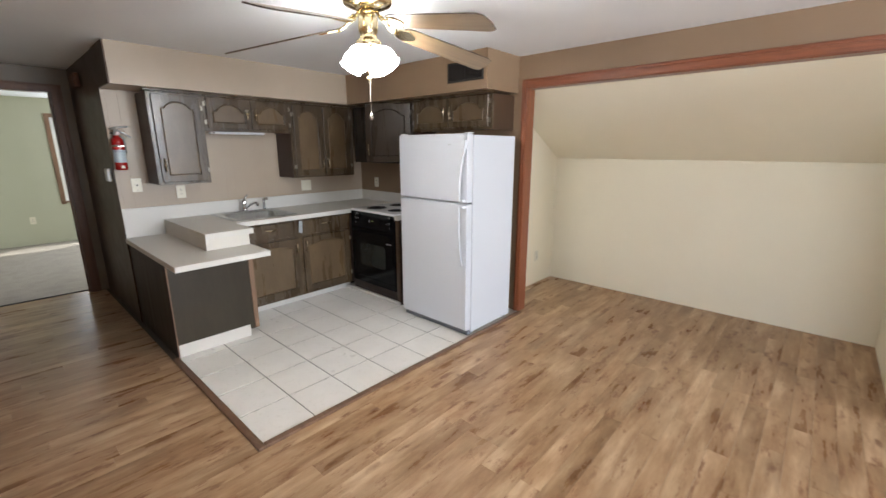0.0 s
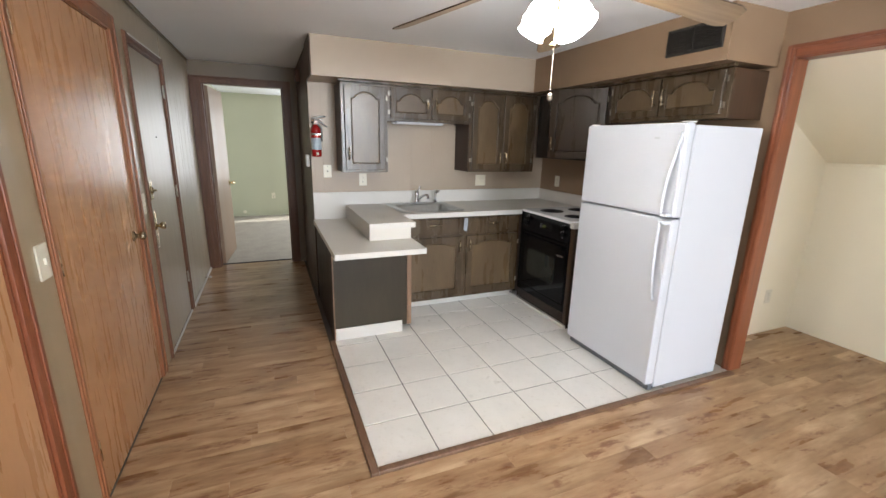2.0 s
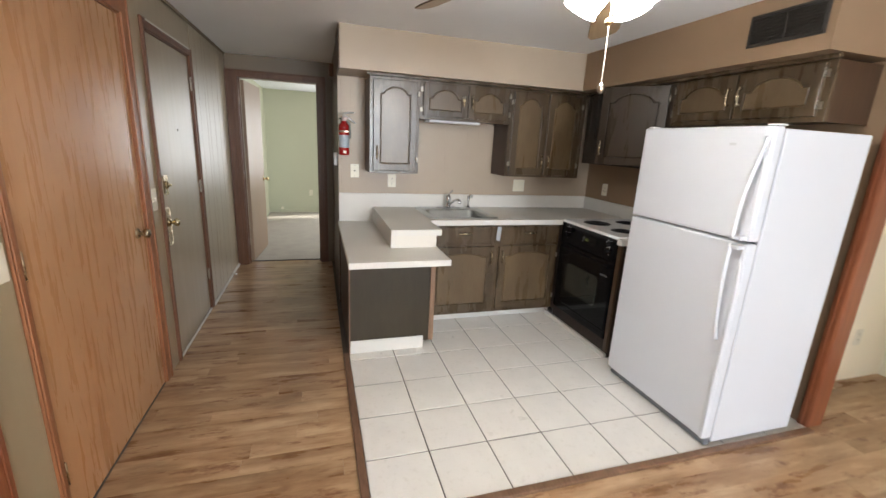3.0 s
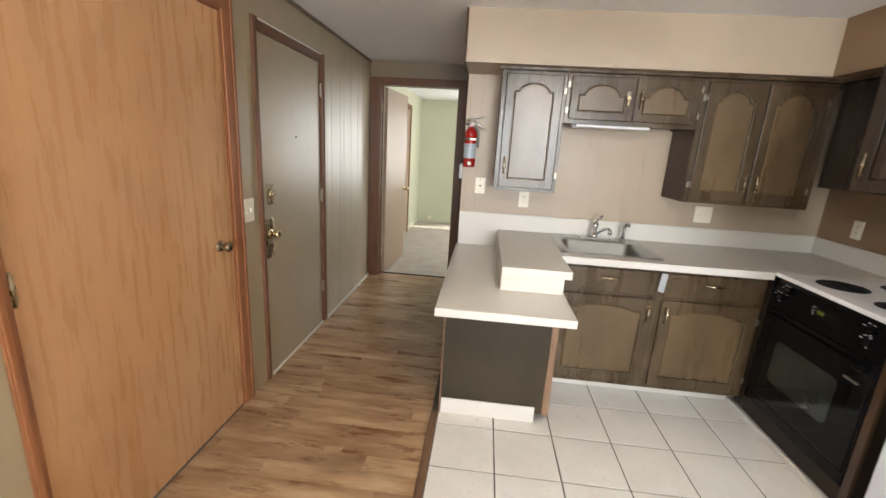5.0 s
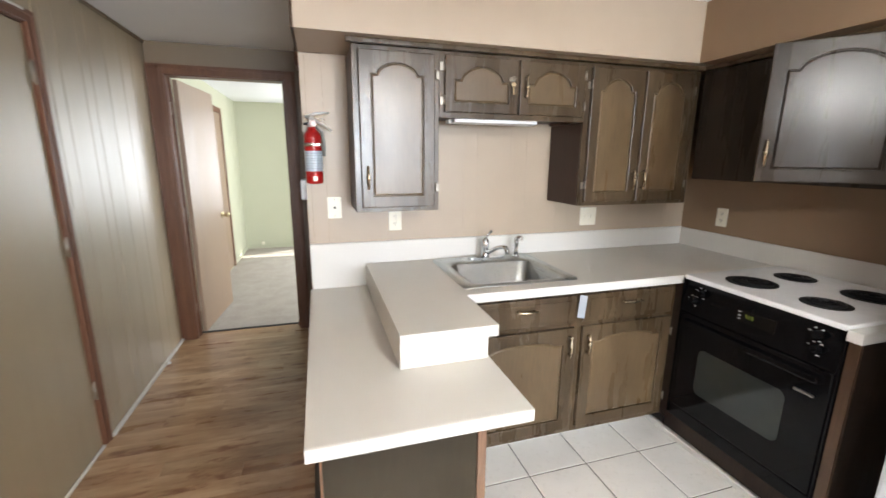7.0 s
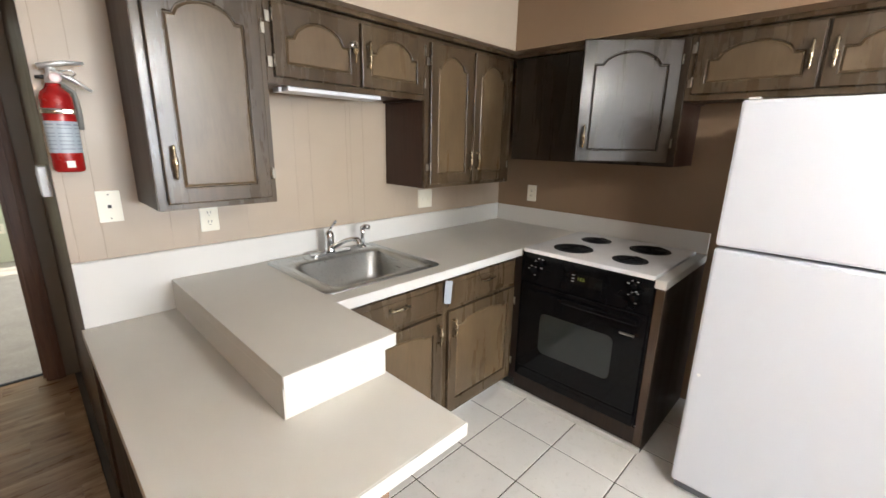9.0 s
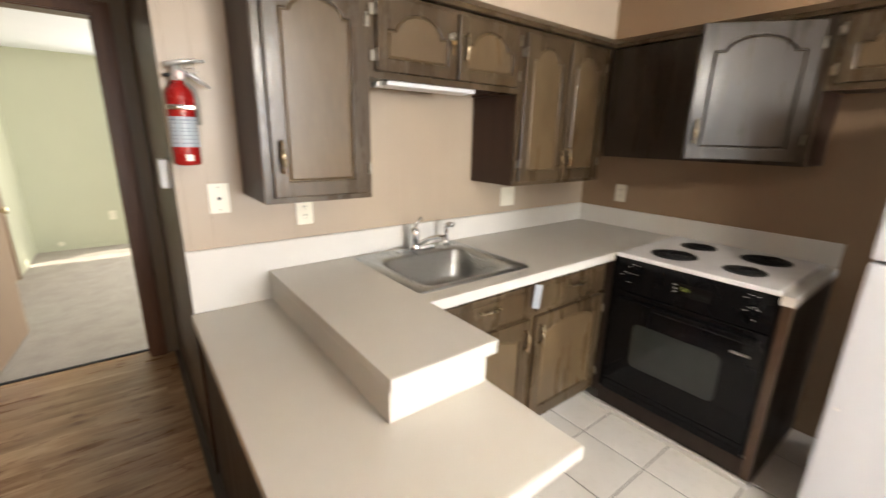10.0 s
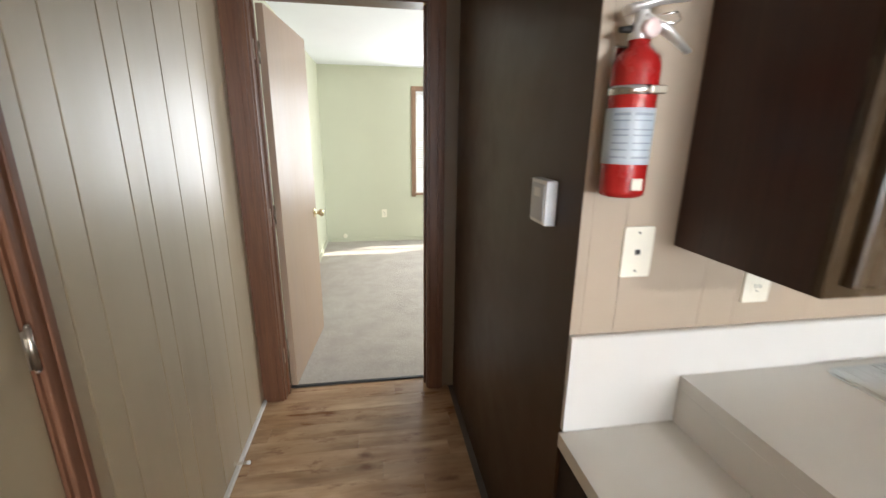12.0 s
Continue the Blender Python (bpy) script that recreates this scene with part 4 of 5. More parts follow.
# sink
sk = thing("kitchen_sink", (1.88, 4.15, 0.91), "single-bowl drop-in stainless steel kitchen sink", "sink")
bm = bmesh.new()
loops = [(rounded(1.586, 2.197, 3.872, 4.443, 0.03), 0.911), (rounded(1.588, 2.195, 3.874, 4.441, 0.03), 0.917), (rounded(1.645, 2.142, 3.912, 4.318, 0.06), 0.914),
         (rounded(1.653, 2.134, 3.92, 4.31, 0.06), 0.905), (rounded(1.665, 2.122, 3.932, 4.298, 0.065), 0.78), (rounded(1.69, 2.097, 3.957, 4.273, 0.06), 0.752), (rounded(1.84, 1.92, 4.08, 4.15, 0.034), 0.746)]
rings = [[bm.verts.new((x, y, z)) for x, y in lp] for lp, z in loops]
for r0, r1 in zip(rings, rings[1:]):
    for k in range(len(r0)):
        f = bm.faces.new((r0[k], r0[(k + 1) % len(r0)], r1[(k + 1) % len(r0)], r1[k]))
        f.smooth = True
bm.faces.new(rings[-1])
part("basin", bm, "steel", sk)
part("drain", lathe(bmesh.new(), [(0.04, 0.0), (0.04, 0.004), (0.03, 0.002), (0.008, 0.003)], Matrix.Translation((1.88, 4.115, 0.7465))), "chrome", sk)

fc = thing("kitchen_faucet", (1.90, 4.385, 0.915), "chrome single-lever kitchen faucet with curved spout", "faucet")
bm = bmesh.new()
prism(bm, rounded(1.79, 2.02, 4.36, 4.41, 0.024), "z", 0.9145, 0.926)
part("base_plate", bm, "chrome", fc)
part("body", lathe(bmesh.new(), [(0.026, 0), (0.023, 0.01), (0.021, 0.05), (0.023, 0.085), (0.020, 0.10), (0.008, 0.112)], Matrix.Translation((1.90, 4.385, 0.926))), "chrome", fc)
part("spout", tube(bmesh.new(), [(1.90, 4.385, 0.945), (1.908, 4.335, 0.968), (1.922, 4.28, 0.998), (1.936, 4.23, 1.016), (1.944, 4.20, 1.016), (1.947, 4.19, 1.0), (1.947, 4.19, 0.985)], [0.013, 0.012, 0.011, 0.011, 0.012, 0.013, 0.013]), "chrome", fc)
part("lever", tube(bmesh.new(), [(1.90, 4.388, 1.03), (1.912, 4.385, 1.055), (1.93, 4.38, 1.075)], [0.008, 0.006, 0.007], 10), "chrome", fc)
part("lever_tip", lathe(bmesh.new(), [(0.004, -0.009), (0.009, -0.004), (0.009, 0.004), (0.004, 0.009)], Matrix.Translation((1.932, 4.38, 1.078)), 12), "chrome", fc)
sp = thing("side_sprayer", (2.10, 4.385, 0.915), "chrome pull-out side sprayer beside the faucet", "sprayer")
part("collar", lathe(bmesh.new(), [(0.022, 0), (0.02, 0.008), (0.014, 0.014)], Matrix.Translation((2.10, 4.385, 0.9165))), "chrome", sp)
part("wand", lathe(bmesh.new(), [(0.012, 0.014), (0.011, 0.06), (0.014, 0.085), (0.012, 0.1)], Matrix.Translation((2.10, 4.385, 0.9165))), "chrome", sp)
part("nozzle", tube(bmesh.new(), [(2.095, 4.39, 1.02), (2.11, 4.375, 1.032), (2.12, 4.35, 1.03)], [0.011, 0.014, 0.012], 10), "chrome", sp)

# built-in range
st = thing("electric_range", (3.08, 3.43, 0), "black drop-in electric range with white cooktop, in brown cabinetry", "range")
FX, Y0, Y1 = 2.762, 3.083, 3.772
part("body", boxes((FX + 0.03, 3.42, Y0 + 0.004, Y1 - 0.004, 0.13, 0.895)), "black_matte", st)
bm = bmesh.new()
prism(bm, [(FX - 0.012, 0.735), (FX + 0.03, 0.735), (FX + 0.03, 0.898), (FX + 0.012, 0.898)], "y", Y0, Y1)
part("control_panel", bm, "black_gloss", st)
for a, b in ((Y0 - 0.008, Y0 - 0.0005), (Y1 + 0.0005, Y1 + 0.008)):
    part("trim_edge", boxes((FX - 0.006, FX + 0.03, a, b, 0.14, 0.905), bevel=0.002), "black_gloss", st)
dr = part("oven_door", boxes((FX - 0.01, FX + 0.029, Y0 + 0.004, Y1 - 0.004, 0.205, 0.728), bevel=0.006), "black_gloss", st)
bm = bmesh.new()
prism(bm, rounded(3.225, 3.635, 0.335, 0.575, 0.035), "x", FX - 0.0125, FX - 0.0102)
part("window", bm, "oven_glass", dr, "grey-tinted oven window")
part("handle", boxes((FX - 0.032, FX - 0.0105, 3.12, 3.74, 0.668, 0.70), bevel=0.009), "black_gloss", dr, "black full-width door grip")
part("latch", boxes((FX - 0.022, FX - 0.0105, 3.13, 3.20, 0.608, 0.618), bevel=0.003), "steel", dr)
part("drawer_front", boxes((FX - 0.004, FX + 0.029, Y0 + 0.004, Y1 - 0.004, 0.135, 0.2), bevel=0.004), "black_gloss", st)
bm = boxes((FX - 0.003, FX - 0.0005, -0.085, 0.085, -0.028, 0.028), bevel=0.001)
slope = Matrix.Translation((0.0, 3.4, 0.815)) @ Matrix.Translation((FX, 0, 0)) @ Matrix.Rotation(radians(8.4), 4, "Y") @ Matrix.Translation((-FX, 0, 0))
bm.transform(slope)
disp = part("display", bm, "display", st, "black clock display with green digits")
bm = bmesh.new()
for i, segs in enumerate(("acdfg", "abcdefg", "abcdefg")):
    yy = 3.435 - i * 0.014
    for s in segs:
        y0, y1, z0, z1 = {"a": (0, .008, .014, .0158), "b": (0, .0018, .008, .015), "c": (0, .0018, .0, .007), "d": (0, .008, -.001, .0008), "e": (.0062, .008, 0, .007), "f": (.0062, .008, .008, .015), "g": (0, .008, .0066, .0084)}[s]
        box(bm, FX - 0.0065, FX - 0.0058, yy + y0, yy + y1, 0.812 + z0, 0.812 + z1)
part("digits", bm, "clock_digits", disp)
bm = bmesh.new()
for k, z in enumerate((0.833, 0.815, 0.80)):
    box(bm, FX - 0.0065, FX - 0.0055, 3.462, 3.476, z, z + 0.003)
part("button_marks", bm, "label_grey", disp)
for y, z in ((3.664, 0.852), (3.70, 0.806), (3.163, 0.853), (3.156, 0.800)):
    mm = Matrix.Translation((FX + 0.002 - (0.9 - z) * 0.10 - 0.002, y, z)) @ Matrix.Rotation(radians(-90 + 8), 4, "Y")
    kb = part("burner_knob", lathe(bmesh.new(), [(0.021, 0), (0.02, 0.008), (0.015, 0.012), (0.014, 0.022), (0.011, 0.024)], mm, 16), "black_gloss", st)
    bm = boxes((-0.003, 0.003, -0.017, 0.017, 0.012, 0.027), bevel=0.002)
    bm.transform(mm)
    part("grip", bm, "black_gloss", kb)
    bm = bmesh.new()
    for a in (20, 70, 120, 250):
        box(bm, FX - 0.0065 - (0.87 - z) * 0.14, FX - 0.0055 - (0.87 - z) * 0.14, y + 0.03 * math.cos(radians(a)) - 0.006, y + 0.03 * math.cos(radians(a)) + 0.006, z + 0.026 * math.sin(radians(a)), z + 0.026 * math.sin(radians(a)) + 0.002)
    tagged(part("dial_marks", bm, "white_plastic", kb), kind="stuff")
ct = part("cooktop", boxes((FX - 0.004, 3.418, Y0 - 0.004, Y1 + 0.004, 0.899, 0.922), bevel=0.006), "white_enamel", st, "white enamelled cooktop")
for x, y, r in ((2.945, 3.575, 0.098), (3.235, 3.575, 0.078), (3.235, 3.265, 0.098), (2.945, 3.265, 0.078)):
    at = Matrix.Translation((x, y, 0.9205))
    bn = part("burner", lathe(bmesh.new(), [(r + 0.008, 0), (r + 0.008, 0.004), (r + 0.001, 0.0045), (r - 0.010, 0.0024), (0.004, 0.0018)], at, 28), "pan", ct, "dark drip pan")
    pts = []
    turns = 4 if r > 0.09 else 3
    for i in range(turns * 22 + 1):
        a = 2 * math.pi * i / 22
        q = 0.018 + (r - 0.03) * i / (turns * 22)
        pts.append((x + q * math.cos(a), y + q * math.sin(a), 0.9265))
    part("coil", tube(bmesh.new(), pts, 0.0055, 6), "black_matte", bn, "black coil element")
rc = thing("range_surround", (3.1, 3.4, 0), "brown wooden panels enclosing the range, with worktop end strip", "cabinet", "base cabinets")
part("bottom_board", boxes((FX + 0.0, FX + 0.016, 3.07, 3.79, 0.045, 0.132), bevel=0.002), "range_side", rc)
part("end_panel", boxes((FX + 0.016, 3.44, 3.034, 3.068, 0.004, 0.868)), "range_side", rc)
part("end_stile", boxes((FX - 0.002, FX + 0.0155, 3.034, 3.070, 0.045, 0.868), bevel=0.002), "cab_end", rc)
part("end_worktop", boxes((FX - 0.012, RX - 0.014, 3.028, 3.0765, 0.8685, 0.91), bevel=0.003), "laminate_edge", rc, "beige laminate end strip")
part("filler", boxes((FX + 0.0, FX + 0.016, 3.782, 3.83, 0.09, 0.868)), "range_side", rc)
part("floor_strip", boxes((FX - 0.012, FX + 0.012, 3.034, 3.92, 0.004, 0.036), bevel=0.006), "white_trim", rc)

# refrigerator
fr = thing("refrigerator", (2.95, 2.455, 0), "white top-freezer refrigerator with curved handles", "refrigerator")
FY0, FY1, FF = 2.09, 2.862, 2.645
part("body", boxes((FF + 0.068, 3.28, FY0 + 0.003, FY1 - 0.003, 0.03, 1.638), bevel=0.006), "fridge", fr)
for z0, z1 in ((0.07, 1.108), (1.134, 1.63)):
    part("gasket", boxes((FF + 0.0562, FF + 0.068, FY0 + 0.009, FY1 - 0.009, z0, z1)), "fridge_gasket", fr)
part("divider", boxes((FF + 0.05, FF + 0.068, FY0 + 0.012, FY1 - 0.012, 1.1085, 1.1335)), "fridge_gap", fr)
fd = part("freezer_door", boxes((FF, FF + 0.056, FY0, FY1, 1.126, 1.648), bevel=0.012), "fridge", fr)
ld = part("fridge_door", boxes((FF, FF + 0.056, FY0, FY1, 0.06, 1.116), bevel=0.012), "fridge", fr)
part("kick_grille", boxes((FF + 0.03, FF + 0.066, FY0 + 0.01, FY1 - 0.01, 0.012, 0.055), bevel=0.004), "fridge_gap", fr)
for y in (FY0 + 0.05, FY1 - 0.05):
    part("foot", boxes((FF + 0.08, FF + 0.12, y - 0.02, y + 0.02, 0.004, 0.03)), "dark", fr)
    part("foot", boxes((3.22, 3.26, y - 0.02, y + 0.02, 0.004, 0.03)), "dark", fr)


def fridge_handle(parent, pts, foot):
    """A white bowed strip handle with a foot that joins it to the door's edge."""
    bm = bmesh.new()
    curve = []
    for (p, q) in zip(pts, pts[1:]):
        for i in range(5):
            u = i / 5
            curve.append(Vector(p).lerp(Vector(q), u))
    curve.append(Vector(pts[-1]))
    for _ in range(3):
        curve = [curve[0]] + [(a + 2 * b + c) / 4 for a, b, c in zip(curve, curve[1:], curve[2:])] + [curve[-1]]
    tube(bm, curve, [0.0092] * len(curve), 10)
    z0, z1 = foot
    box(bm, FF - 0.05, FF + 0.004, FY0 + 0.010, FY0 + 0.064, z0, z1, 0.006)
    part("handle", bm, "fridge", parent, "white bowed door handle")


fridge_handle(fd, [(FF - 0.006, FY0 + 0.024, 1.60), (FF - 0.02, FY0 + 0.03, 1.50), (FF - 0.042, FY0 + 0.046, 1.36), (FF - 0.046, FY0 + 0.054, 1.23), (FF - 0.044, FY0 + 0.054, 1.14)], (1.132, 1.152))
fridge_handle(ld, [(FF - 0.044, FY0 + 0.054, 1.098), (FF - 0.046, FY0 + 0.054, 1.01), (FF - 0.042, FY0 + 0.054, 0.86), (FF - 0.026, FY0 + 0.052, 0.70), (FF - 0.006, FY0 + 0.05, 0.615)], (1.088, 1.108))
for d, z0, z1 in ((fd, 1.13, 1.645), (ld, 0.064, 1.112)):
    part("edge_rib", boxes((FF - 0.010, FF + 0.006, FY0 + 0.001, FY0 + 0.022, z0, z1), bevel=0.006), "fridge", d)
part("screw", lathe(bmesh.new(), [(0.004, 0), (0.003, 0.002)], Matrix.Translation((FF - 0.016, FY0 + 0.051, 0.63)) @ Matrix.Rotation(radians(-90), 4, "Y"), 8), "dark", ld)
part("hinge_cap", boxes((FF + 0.012, FF + 0.06, FY1 - 0.05, FY1 - 0.015, 1.6485, 1.657), bevel=0.004), "white_plastic", fr)
part("edge_cap", boxes((FF - 0.003, FF + 0.062, FY0 - 0.003, FY0 + 0.045, 1.6485, 1.655), bevel=0.003), "white_plastic", fr)
part("badge", boxes((FF - 0.0015, FF - 0.0003, FY0 + 0.17, FY0 + 0.205, 1.56, 1.572)), "label_grey", fd, "small grey badge")
part("door_plug", lathe(bmesh.new(), [(0.007, 0), (0.005, 0.003)], Matrix.Translation((FF - 0.0003, FY1 - 0.03, 0.585)) @ Matrix.Rotation(radians(-90), 4, "Y"), 10), "white_plastic", ld)

# ceiling fan with light kit
CX, CY = 1.63, 1.945
fan = thing("ceiling_fan", (CX, CY, CZ), "brass ceiling fan with five oak blades and lit glass shades", "ceiling fan")
at = Matrix.Translation((CX, CY, 0))
part("motor", lathe(bmesh.new(), [(0.075, CZ - 0.001), (0.085, 2.28), (0.125, 2.285), (0.132, 2.265), (0.118, 2.24), (0.075, 2.226), (0.055, 2.222)], at, 32), "brass", fan)
part("switch_housing", lathe(bmesh.new(), [(0.034, 2.223), (0.038, 2.20), (0.05, 2.185), (0.05, 2.12), (0.042, 2.10), (0.045, 2.085), (0.064, 2.072), (0.07, 2.05), (0.05, 2.02), (0.02, 2.008)], at, 28), "brass", fan)
for k in range(5):
    a = radians(-15 + 72 * k)
    m = Matrix.Translation((CX, CY, 2.218)) @ Matrix.Rotation(a, 4, "Z") @ Matrix.Rotation(radians(10.2), 4, "Y")
    bm = bmesh.new()
    tilt = m @ Matrix.Rotation(radians(-16), 4, "X")
    outline = [(0.20, -0.045), (0.24, -0.058), (0.74, -0.070), (0.775, -0.055), (0.785, 0), (0.775, 0.055), (0.74, 0.070), (0.24, 0.058), (0.20, 0.045), (0.19, 0)]
    prism(bm, outline, "z", -0.056, -0.05)
    ob = link("blade", bm, "blade")
    ob.data.materials.append(M["blade_edge"])
    for p in list(ob.data.polygons)[2:]:
        p.material_index = 1
    ob.parent = fan
    ob.matrix_basis = Matrix.Translation(-fan.location) @ tilt
    bm = bmesh.new()
    tube(bm, [(0.07, 0, -0.005), (0.10, 0, -0.03), (0.14, 0.012, -0.052), (0.18, 0.0, -0.062)], [0.012, 0.009, 0.008, 0.012], 8)
    tube(bm, [(0.10, 0, -0.03), (0.14, -0.016, -0.05), (0.18, -0.0, -0.062)], [0.007, 0.006, 0.008], 8)
    prism(bm, [(0.17, -0.03), (0.22, -0.045), (0.27, -0.02), (0.28, 0), (0.27, 0.02), (0.22, 0.045), (0.17, 0.03)], "z", -0.064, -0.057)
    iron = link("blade_iron", bm, "brass")
    iron.parent = ob
for k in range(4):
    a = radians(20 + 90 * k)
    m = Matrix.Translation((CX + 0.05 * math.cos(a), CY + 0.05 * math.sin(a), 2.037)) @ Matrix.Rotation(a, 4, "Z") @ Matrix.Rotation(radians(180 - 38), 4, "Y")
    prof = [(0.02, 0.0), (0.026, 0.009), (0.04, 0.024), (0.053, 0.048), (0.057, 0.075), (0.054, 0.098), (0.059, 0.113)]
    bm = bmesh.new()
    lathe(bm, prof + [(r - 0.004, z) for r, z in reversed(prof)], m, 28, cap=False)
    sh = part("shade", bm, "lit_glass", fan, "lit frosted glass tulip shade")
    part("socket", lathe(bmesh.new(), [(0.012, -0.02), (0.024, -0.012), (0.026, 0.004), (0.02, 0.01)], m, 16), "brass", fan)
bm = bmesh.new()
z = 2.03
while z > 1.715:
    lathe(bm, [(0.0012, -0.003), (0.0026, 0.0), (0.0012, 0.003)], Matrix.Translation((CX, CY, z)), 6)
    z -= 0.0065
part("pull_chain", bm, "nickel", fan)
part("pull_ball", lathe(bmesh.new(), [(0.003, 0.022), (0.010, 0.014), (0.012, 0.004), (0.010, -0.006), (0.004, -0.011)], Matrix.Translation((CX, CY, 1.695)), 14), "nickel", fan)
part("finial", lathe(bmesh.new(), [(0.006, 0.0), (0.012, -0.01), (0.008, -0.02)], Matrix.Translation((CX - 0.015, CY - 0.015, 1.90)), 12), "brass", fan)

# return-air vent in the soffit
vt = thing("air_vent", (2.98, 2.41, 2.15), "dark bronze louvred air vent set in the soffit", "vent")
VX = 2.985
part("backing", boxes((VX - 0.004, VX - 0.0005, 2.235, 2.58, 2.09, 2.215)), "dark", vt)
part("frame", boxes((VX - 0.012, VX - 0.0005, 2.22, 2.235, 2.075, 2.23), (VX - 0.012, VX - 0.0005, 2.58, 2.595, 2.075, 2.23), (VX - 0.0121, VX - 0.0005, 2.235, 2.58, 2.075, 2.09), (VX - 0.0121, VX - 0.0005, 2.235, 2.58, 2.215, 2.23), (VX - 0.012, VX - 0.004, 2.402, 2.412, 2.09, 2.215), bevel=0.002), "vent", vt)
for i in range(9):
    z = 2.097 + i * 0.0135
    for y0, y1 in ((2.236, 2.401), (2.413, 2.579)):
        bm = boxes((-0.006, 0.006, y0, y1, -0.0008, 0.0008))
        bm.transform(Matrix.Translation((VX - 0.009, 0, z)) @ Matrix.Rotation(radians(40), 4, "Y"))
        part("slat", bm, "vent", vt)

# ---- small things ----


def plate(name, m, w, h, kind, label, category, group):
    """A wall plate in local space: front at -y, wall at y=0."""
    t = thing(name, m.translation, label, category, group)
    bm = bmesh.new()
    prism(bm, rounded(-w / 2, w / 2, -h / 2, h / 2, 0.004, 3), "y", -0.006, -0.0005)
    bm.transform(m)
    part("cover", bm, "ivory", t)
    bm = bmesh.new()
    if kind == "outlet":
        for s in (-1, 1):
            b2 = bmesh.new()
            prism(b2, rounded(-0.016, 0.016, s * 0.02 - 0.014, s * 0.02 + 0.014, 0.008, 4), "y", -0.0075, -0.006)
            b2.transform(m)
            part("socket_face", b2, "ivory", t)
            for x in (-0.006, 0.006):
                box(bm, x - 0.0012, x + 0.0012, -0.0082, -0.0074, s * 0.02 - 0.001, s * 0.02 + 0.009)
            box(bm, -0.002, 0.002, -0.0082, -0.0074, s * 0.02 - 0.010, s * 0.02 - 0.006)
    elif kind == "jack":
        box(bm, -0.006, 0.006, -0.0072, -0.006, -0.006, 0.006)
        for s in (-1, 1):
            lathe(bm, [(0.0028, 0), (0.002, 0.001)], Matrix.Translation((0, -0.006, s * 0.044)) @ Matrix.Rotation(radians(90), 4, "X"), 8)
    if kind in ("outlet", "jack"):
        bm.transform(m)
        tagged(part("slots", bm, "dark", t), kind="stuff")
    else:
        bm.free()
        for x in ((0.0,) if kind == "switch" else (-0.023, 0.023)):
            b2 = boxes((x - 0.005, x + 0.005, -0.014, -0.006, -0.010, 0.012), bevel=0.002)
            b2.transform(m)
            part("toggle", b2, "ivory", t)
    return t


def on_x(x, y, z, flip=False):
    return Matrix.Translation((x, y, z)) @ Matrix.Rotation(radians(90 if flip else -90), 4, "Z")


plate("jack_plate", pose(1.055, SY, 1.228), 0.072, 0.115, "jack", "ivory wall plate with a small jack hole", "wall plate", "wall plates")
plate("wall_outlet", pose(1.385, SY, 1.148), 0.072, 0.115, "outlet", "ivory duplex outlet below a wall cabinet", "outlet", "wall plates")
plate("switch_plate", pose(2.66, SY, 1.128), 0.118, 0.115, "double", "ivory double switch plate above the backsplash", "switch", "wall plates")
plate("wall_outlet", on_x(RX, 4.185, 1.135), 0.072, 0.115, "outlet", "ivory duplex outlet beside the range wall", "outlet", "wall plates")
plate("switch_plate", on_x(LX, 3.473, 1.10, True), 0.118, 0.125, "double", "ivory double switch plate between two doors", "switch", "wall plates")
plate("switch_plate", on_x(LX, 2.208, 1.088, True), 0.075, 0.12, "switch", "ivory single switch plate beside the oak door", "switch", "wall plates")
plate("wall_outlet", pose(0.6, BY1, 0.4), 0.072, 0.115, "outlet", "ivory bedroom outlet on the green wall", "outlet", "wall plates")
plate("wall_outlet", pose(4.33, NY1, 0.33), 0.072, 0.115, "outlet", "cream outlet on the alcove side wall", "outlet", "wall plates")

# fire extinguisher on its bracket
EXX, EXY = 0.962, 4.432
fe = thing("fire_extinguisher", (EXX, EXY, 1.365), "red fire extinguisher with silver head hanging on the wall", "fire extinguisher")
at = Matrix.Translation((EXX, EXY, 0))
part("cylinder", lathe(bmesh.new(), [(0.034, 1.362), (0.041, 1.366), (0.0425, 1.374), (0.0425, 1.598), (0.038, 1.613), (0.026, 1.626), (0.019, 1.632), (0.019, 1.642)], at, 28), "red_enamel", fe)
part("label_sheet", lathe(bmesh.new(), [(0.0430, 1.425), (0.0432, 1.4255), (0.0432, 1.525), (0.0430, 1.5255)], at, 28, cap=False), "label_paper", fe, "pale blue-grey printed label")
bm = bmesh.new()
for z, h in ((1.512, 0.005), (1.502, 0.003), (1.486, 0.003), (1.476, 0.003), (1.462, 0.003), (1.45, 0.003), (1.436, 0.004)):
    for a0, a1 in ((200, 240), (250, 300), (310, 345)):
        lp = [radians(a0 + (a1 - a0) * i / 5) for i in range(6)]
        for p, q in zip(lp, lp[1:]):
            vs = [bm.verts.new((EXX + 0.0436 * math.cos(a), EXY + 0.0436 * math.sin(a), zz)) for a, zz in ((p, z), (q, z), (q, z + h), (p, z + h))]
            bm.faces.new(vs)
part("label_print", bm, "label_dark", fe)
part("strap", lathe(bmesh.new(), [(0.0432, 1.548), (0.0445, 1.549), (0.0445, 1.563), (0.0432, 1.564)], at, 28, cap=False), "chrome", fe, "silver bracket strap")
part("buckle", boxes((EXX + 0.005, EXX + 0.034, EXY - 0.05, EXY - 0.036, 1.549, 1.563), bevel=0.002), "nickel", fe)
part("bracket", boxes((EXX - 0.02, EXX + 0.02, EXY + 0.04, SY - 0.0005, 1.4, 1.64)), "chrome", fe)
